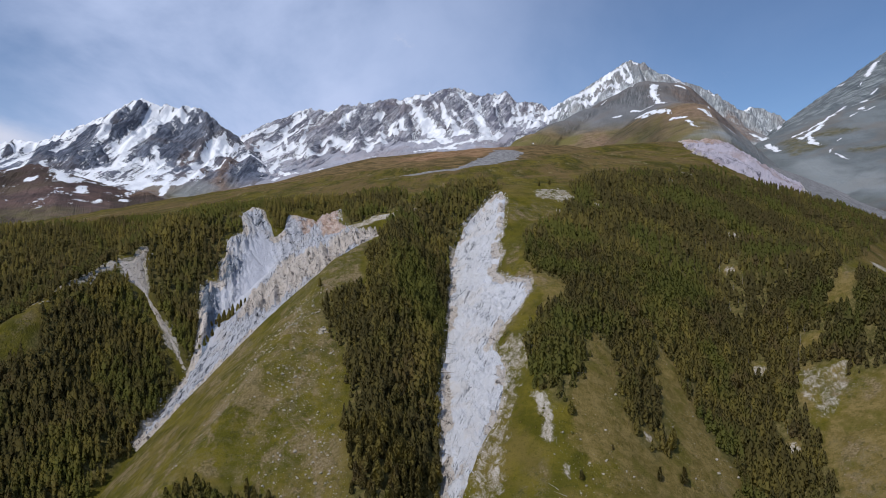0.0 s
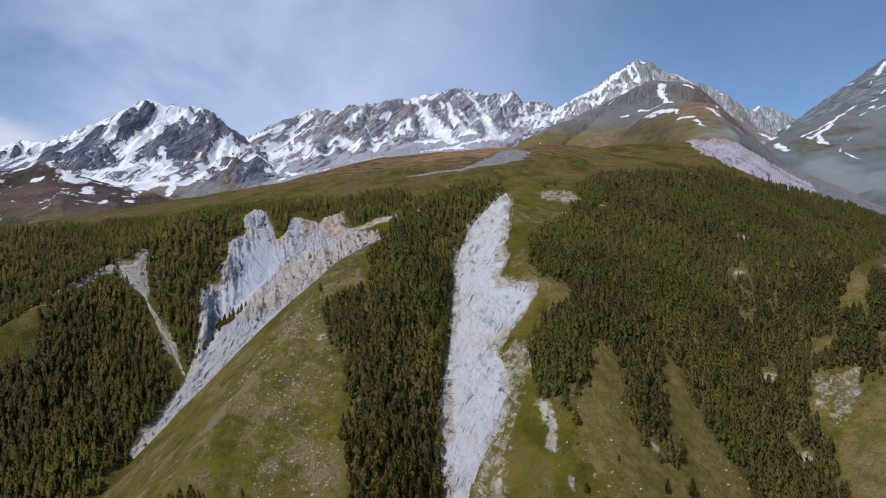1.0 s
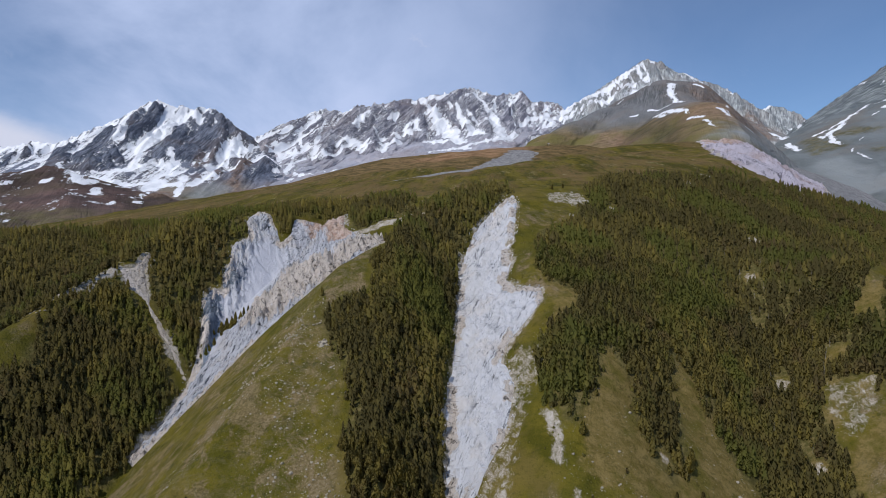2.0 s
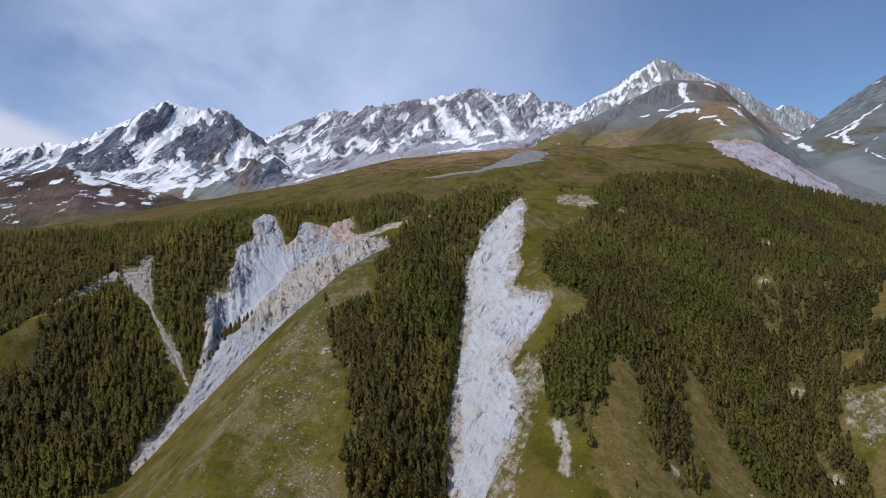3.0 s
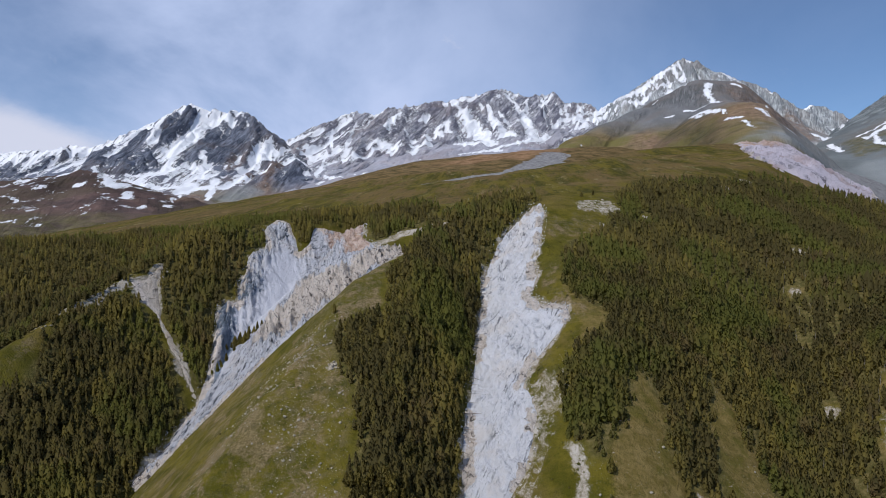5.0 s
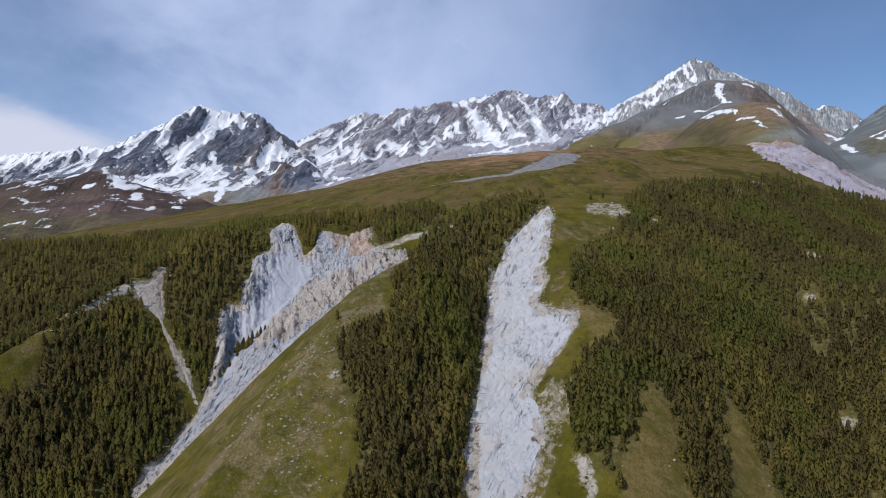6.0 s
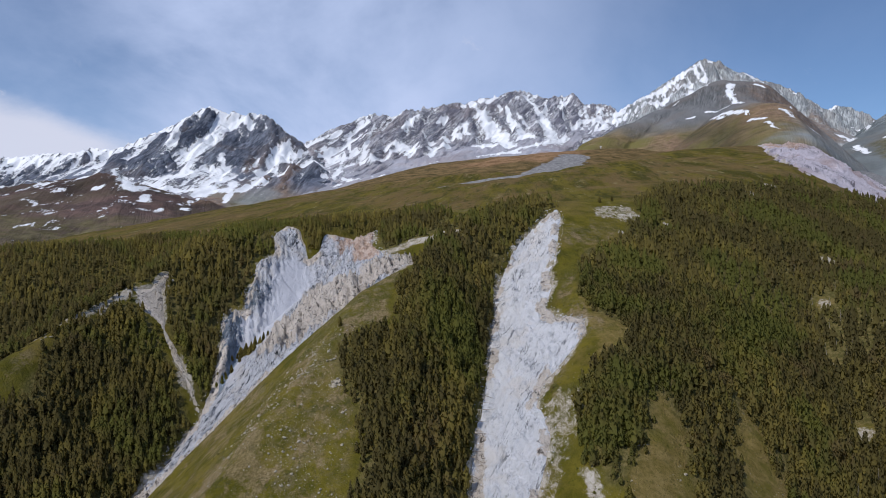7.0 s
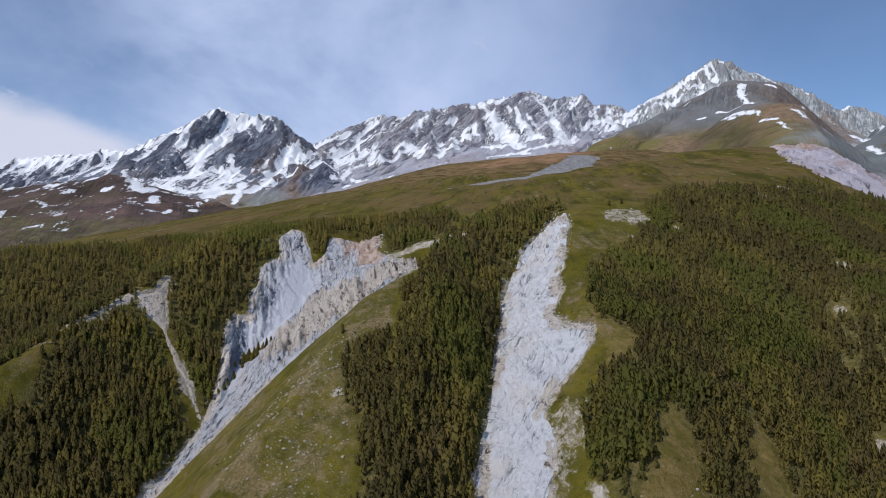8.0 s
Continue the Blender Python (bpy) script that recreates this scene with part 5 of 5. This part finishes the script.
# the trees along the lower edge of the woods, one by one
order = np.argsort(near_trees[1] + 0.0 * near_trees[0])
front = order[near_trees[1][order] > 300][:270]
rest = np.setdiff1d(np.arange(len(near_trees[0])), front)
tagged(new("conifer_wood", wood_mesh("conifer_wood", *[v[rest] for v in near_trees], FINE, 350, NEEDLES, spread=(0.8, 1.25), leafy=True)), "dense dark green conifer wood on the steep slope", "forest", kind="stuff")
tagged(new("conifer_forest", wood_mesh("conifer_forest", *far_trees, COARSE, 351, NEEDLES, spread=(0.8, 1.25), leafy=True)), "dark green conifer forest below the alpine meadow", "forest", kind="stuff")


def trunk_mesh(name, top=0.86, foot=0.022, seed=0):
    """A tapered, slightly bent trunk for a tree one metre high."""
    rng = np.random.RandomState(seed)
    bm = bmesh.new()
    rings = []
    for k in range(6):
        t = k / 5
        r = foot * (1 - 0.85 * t) * (1.35 if k == 0 else 1.0)
        cx, cy = rng.uniform(-0.006, 0.006, 2) * (k > 0)
        rings.append([bm.verts.new((cx + r * math.cos(a * math.pi / 3), cy + r * math.sin(a * math.pi / 3), -0.05 + (top + 0.05) * t)) for a in range(6)])
    for lo, hi in zip(rings, rings[1:]):
        for a in range(6):
            bm.faces.new((lo[a], lo[(a + 1) % 6], hi[(a + 1) % 6], hi[a]))
    bm.faces.new(rings[-1])
    me = bpy.data.meshes.new(name)
    bm.to_mesh(me)
    bm.free()
    return me


TRUNKS = []
for k in range(3):
    TRUNKS.append(trunk_mesh("trunk", seed=400 + k))
    TRUNKS[-1].materials.append(BARK)
CROWNS = []
for k, w in enumerate((0.18, 0.22, 0.27, 0.20, 0.24, 0.29)):
    p, t = crown_shape(410 + k, 5, 5, 1.15 * w, 0.06, 70)
    CROWNS.append(loose_mesh("crown", p, t, [NEEDLES], [("tint", np.full(len(p), 0.12 + 0.15 * k))], True, soft_normals(p)))


def add_tree(x, y, tall, k, label, group):
    z = float(height(np.array([x]), np.array([y]))[0]) + LEVEL
    tree = new("conifer_tree")
    tree.matrix_world = pose(x, y, z - 0.15, 0, 0, (k * 67) % 360) @ Matrix.Diagonal((tall, tall, tall, 1))
    part("trunk", TRUNKS[k % 3], tree)
    part("crown", CROWNS[k % 6], tree)
    return tagged(tree, label, "tree", group)


for n, k in enumerate(front):
    add_tree(float(near_trees[0][k]), float(near_trees[1][k]), float(near_trees[2][k]), n * 7 + n // 5, "dark green conifer at the lower edge of the wood", "trees at the edge of the wood")

# lone trees on the meadows
LONE = [(113, 332, 9), (100, 327, 7), (62, 342, 7), (65, 367, 6), (138, 385, 5), (91, 675, 5), (103, 687, 5), (79, 330, 3), (112, 348, 9), (115, 354, 8), (-76, 437, 6), (61, 312, 5), (150, 357, 6)]
for n, (x, y, tall) in enumerate(LONE):
    add_tree(x, y, tall, n * 5 + 1, "lone dark green conifer standing on open meadow", "lone trees on the meadow")
# young trees on the bank in the gully
BANK = [(-170, 530), (-166, 527), (-161, 523), (-158, 526), (-155, 521), (-151, 522), (-148, 518), (-164, 531), (-174, 508), (-171, 512), (-169, 509), (-157, 519), (-146, 523), (-153, 528), (-163, 526), (-160, 530), (-156, 524), (-168, 532), (-150, 526), (-165, 522), (-172, 526), (-158, 532), (-176, 498), (-173, 503), (-170, 505), (-167, 513)]
for n, (x, y) in enumerate(BANK):
    add_tree(x, y, 4.5 + (n * 37 % 10) * 0.3, n, "small conifer on the gravel bank in the gully", "young trees in the gully")

# ---- dead wood ----
SNAG = trunk_mesh("trunk", 1.0, 0.018, 431)
SNAG.materials.append(SILVER)


def dead_branches(seed):
    rng = np.random.RandomState(seed)
    points, tris = [], []
    for k in range(14):
        z, a = rng.uniform(0.3, 0.92), rng.uniform(0, 6.28)
        r, base = (1.05 - z) * rng.uniform(0.10, 0.22), len(points)
        for q, rr, dz in ((a - 0.5, 0.012, 0.012), (a + 0.5, 0.012, 0.012), (a, 0.010, -0.014), (a, r, 0.35 * r)):
            points.append((rr * math.cos(q), rr * math.sin(q), z + dz))
        tris += [(base, base + 1, base + 3), (base + 1, base + 2, base + 3), (base + 2, base, base + 3)]
    return loose_mesh("branches", np.array(points), np.array(tris), [SILVER], (), False)


TWIGS = dead_branches(440)
rng = np.random.RandomState(450)
sx, sy = scatter(9, (170, 300, 380, 660), 451)
dead = (inside(sx, sy, THIN) > -12) & (rng.uniform(size=sx.shape) < 0.45)
for n, (x, y) in enumerate(zip(sx[dead], sy[dead])):
    tree = new("dead_tree")
    tall = rng.uniform(5, 9)
    tree.matrix_world = pose(x, y, float(height(np.array([x]), np.array([y]))[0]) + LEVEL - 0.1, rng.uniform(-5, 5), rng.uniform(-5, 5), n * 50) @ Matrix.Diagonal((tall, tall, tall, 1))
    part("trunk", SNAG, tree)
    tagged(part("branches", TWIGS, tree), kind="stuff")
    tagged(tree, "bare silver-grey dead conifer standing among living trees", "dead tree", "dead trees in the thin wood")


def add_log(x, y, length, heading, n):
    """A felled trunk that follows the slope."""
    dx, dy = math.cos(heading) * length, math.sin(heading) * length
    z0, z1 = height(np.array([x, x + dx]), np.array([y, y + dy])) + LEVEL
    log = new("fallen_log", SNAG)
    way = Vector((dx, dy, float(z1 - z0))).normalized()
    log.matrix_world = Matrix.Translation((x, y, float(z0) + 0.25)) @ way.to_track_quat("Z", "Y").to_matrix().to_4x4() @ Matrix.Diagonal((length * 1.5, length * 1.5, length, 1))
    return tagged(log, "bare grey fallen trunk lying on the slope", "fallen log", "fallen logs by the landslide")


for n in range(34):
    y = 312 + n * 7.4 + rng.uniform(-3, 3)
    edge = float(np.interp(y, (240, 325, 371, 426, 461, 537, 563, 588, 611), (-8, -1, -1, 2, 3, 5, 9, 19, 32)))
    add_log(edge - 1.5, y, rng.uniform(5, 8.5), rng.uniform(-0.5, 0.5), n)
for x, y, turn in ((50, 308, 2.4), (53, 305, 2.7), (70, 369, 0.4), (67, 372, 0.1), (112, 402, 0.9), (56, 312, 2.2)):
    add_log(x, y, 6.0, turn, 0)
# ---- boulders and stones ----
def stone_shape(seed, fine):
    """A blunt, uneven stone about one metre across."""
    rng = np.random.RandomState(seed)
    bm = bmesh.new()
    bmesh.ops.create_icosphere(bm, subdivisions=2 if fine else 1, radius=0.5)
    cuts = [Vector(rng.normal(size=3)).normalized() for _ in range(7)]
    for v in bm.verts:
        v.co = v.co * rng.uniform(0.86, 1.12)
        for c in cuts:
            over = v.co.dot(c) - 0.36
            if over > 0:
                v.co -= c * over * 0.9
        v.co.z *= 0.72
    bmesh.ops.triangulate(bm, faces=bm.faces)
    points = np.array([tuple(v.co) for v in bm.verts])
    tris = np.array([[v.index for v in f.verts] for f in bm.faces])
    bm.free()
    return points, tris


def stony_places(count, box, spread, seed):
    rng = np.random.RandomState(seed)
    x, y = rng.uniform(box[0], box[1], count * 6), rng.uniform(box[2], box[3], count * 6)
    keep = (rng.uniform(size=x.shape) < spread(x, y)) & (wooded(x, y) < -1) & (slid(x, y) < 0)
    return x[keep][:count], y[keep][:count]


def west_meadow(x, y):
    d, _, run = along(x, y, [(-60, 290), (-70, 360), (-80, 425)])
    e, _, run = along(x, y, [(-118, 330), (-104, 372), (-100, 412), (-62, 505)])
    return np.maximum(step(34, 8, np.abs(d)), 0.8 * step(14, 3, np.abs(e)) * step(500, 440, y)) * (0.35 + 0.65 * step(-0.1, 0.3, fractal(x / 14, y / 20, 3, 33)))


def east_meadow(x, y):
    return 0.5 * step(-0.1, 0.4, fractal(x / 18, y / 22, 3, 34))


BOULDERS = []
for k in range(6):
    p, t = stone_shape(500 + k, True)
    BOULDERS.append(loose_mesh("boulder", p, t, [BOULDER], (), False))
rng = np.random.RandomState(510)
bx, by = stony_places(240, (-130, -44, 300, 432), west_meadow, 511)
ex, ey = stony_places(50, (48, 160, 300, 408), east_meadow, 512)
bx, by = np.concatenate([bx, ex]), np.concatenate([by, ey])
bz = height(bx, by) + LEVEL
for n, (x, y, z) in enumerate(zip(bx, by, bz)):
    size = 0.8 + 1.9 * rng.beta(1.1, 3.4)
    rock = new("boulder", BOULDERS[n % 6])
    rock.matrix_world = pose(x, y, z + 0.12 * size, rng.uniform(-20, 20), rng.uniform(-20, 20), rng.uniform(0, 360)) @ Matrix.Diagonal((size, size * rng.uniform(0.7, 1.1), size, 1))
    tagged(rock, "pale weathered boulder half sunk in the meadow", "boulder", "boulders on the meadow")
for n, (x, y, size, label) in enumerate([(-67 + dx, 391 + dy, size, "large pale block in a cluster on the grass") for dx, dy, size in
                                          ((0, 0, 2.6), (1.8, 1.2, 2.0), (-1.6, 1.0, 1.7), (0.6, -2.0, 1.6), (2.6, -1.1, 1.3), (-2.3, -1.2, 1.2), (0.4, 2.9, 1.8))]
                                         + [(-170, 476, 2.6, "pale block lying in the gully bed"), (-152, 455, 2.0, "pale block lying in the gully bed")]):
    rock = new("boulder", BOULDERS[n % 6])
    z = float(height(np.array([x]), np.array([y]))[0]) + LEVEL
    rock.matrix_world = pose(x, y, z + 0.15 * size, 12 - n * 5, n * 9 - 30, n * 71) @ Matrix.Diagonal((size, size * 0.8, size * 0.9, 1))
    tagged(rock, label, "boulder")

PEBBLES = [stone_shape(530 + k, False) for k in range(5)]
for name, count, box, spread, label, seed in (
        ("meadow_stones", 2600, (-135, -40, 290, 440), west_meadow, "scattered pale stones in the meadow turf", 541),
        ("slope_stones", 2000, (45, 260, 290, 450), east_meadow, "small pale stones on the grassy slope", 542)):
    sx, sy = stony_places(count, box, spread, seed)
    rng = np.random.RandomState(seed)
    size = 0.26 + 0.7 * rng.beta(1.0, 5, sx.shape)
    tagged(new(name, wood_mesh(name, sx, sy, size, size, PEBBLES, seed, BOULDER, -0.05)), label, "stones", kind="stuff")


# low dark shrubs on the meadows
rng = np.random.RandomState(546)
sx, sy = rng.uniform(-150, 170, 5200), rng.uniform(298, 560, 5200)
clumped = step(0.08, 0.38, fractal(sx / 15, sy / 18, 3, 547)) * (0.35 + 0.65 * step(30, 45, sx))
keep = (rng.uniform(size=sx.shape) < 0.8 * clumped) & (wooded(sx, sy) < -1) & (slid(sx, sy) < -2)
sx, sy = sx[keep], sy[keep]
SHRUBS = [crown_shape(548 + k, 2, 4, 0.7, 0.02, 10) for k in range(4)]
tagged(new("meadow_shrubs", wood_mesh("meadow_shrubs", sx, sy, 0.5 + 0.9 * rng.beta(1.2, 3, sx.shape), rng.uniform(0, 0.35, sx.shape), SHRUBS, 549, NEEDLES, 0.08, (0.9, 1.6), True)), "low dark green juniper shrubs dotted over the meadow", "shrubs", kind="stuff")


def slide_stones(name, outline, count, seed, label, box):
    rng = np.random.RandomState(seed)
    x, y = rng.uniform(box[0], box[1], count * 8), rng.uniform(box[2], box[3], count * 8)
    deep = inside(x, y, outline)
    keep = (deep > -3) & (rng.uniform(size=x.shape) < 0.25 + 0.75 * step(9, 0, deep))
    x, y = x[keep][:count], y[keep][:count]
    size = 0.45 + 1.5 * rng.beta(1.0, 5, x.shape)
    tagged(new(name, wood_mesh(name, x, y, size, size, PEBBLES, seed, RUBBLE, -0.3)), label, "stones", kind="stuff")


slide_stones("chute_stones", SLIDE, 1800, 551, "loose pale stones on the landslide", (-10, 62, 290, 640))
slide_stones("scar_stones", SCAR, 1600, 552, "loose pale blocks along the gully bed", (-190, -50, 425, 600))

# rock outcrops in the woods and on the rim: groups of blocks
rng = np.random.RandomState(560)
for ox, oy, reach in ((206, 885, 8), (201, 780, 5), (254, 790, 7), (240, 824, 6), (205, 461, 6), (196, 398, 5), (-38, 572, 6), (-27, 585, 5), (-245, 496, 6), (-258, 455, 5), (112, 664, 8), (97, 658, 7), (139, 640, 5)):
    for n in range(6):
        x, y, size = ox + rng.normal() * reach * 0.5, oy + rng.normal() * reach * 0.5, reach * rng.uniform(0.15, 0.38)
        z = float(height(np.array([x]), np.array([y]))[0]) + LEVEL
        rock = new("rock_outcrop", BOULDERS[(n + int(ox)) % 6])
        rock.matrix_world = pose(x, y, z + 0.05 * size, rng.uniform(-25, 25), rng.uniform(-25, 25), rng.uniform(0, 360)) @ Matrix.Diagonal((size * 1.2, size, size * 0.85, 1))
        tagged(rock, "pale rock outcrop breaking through the slope", "rock outcrop", "rock outcrops")
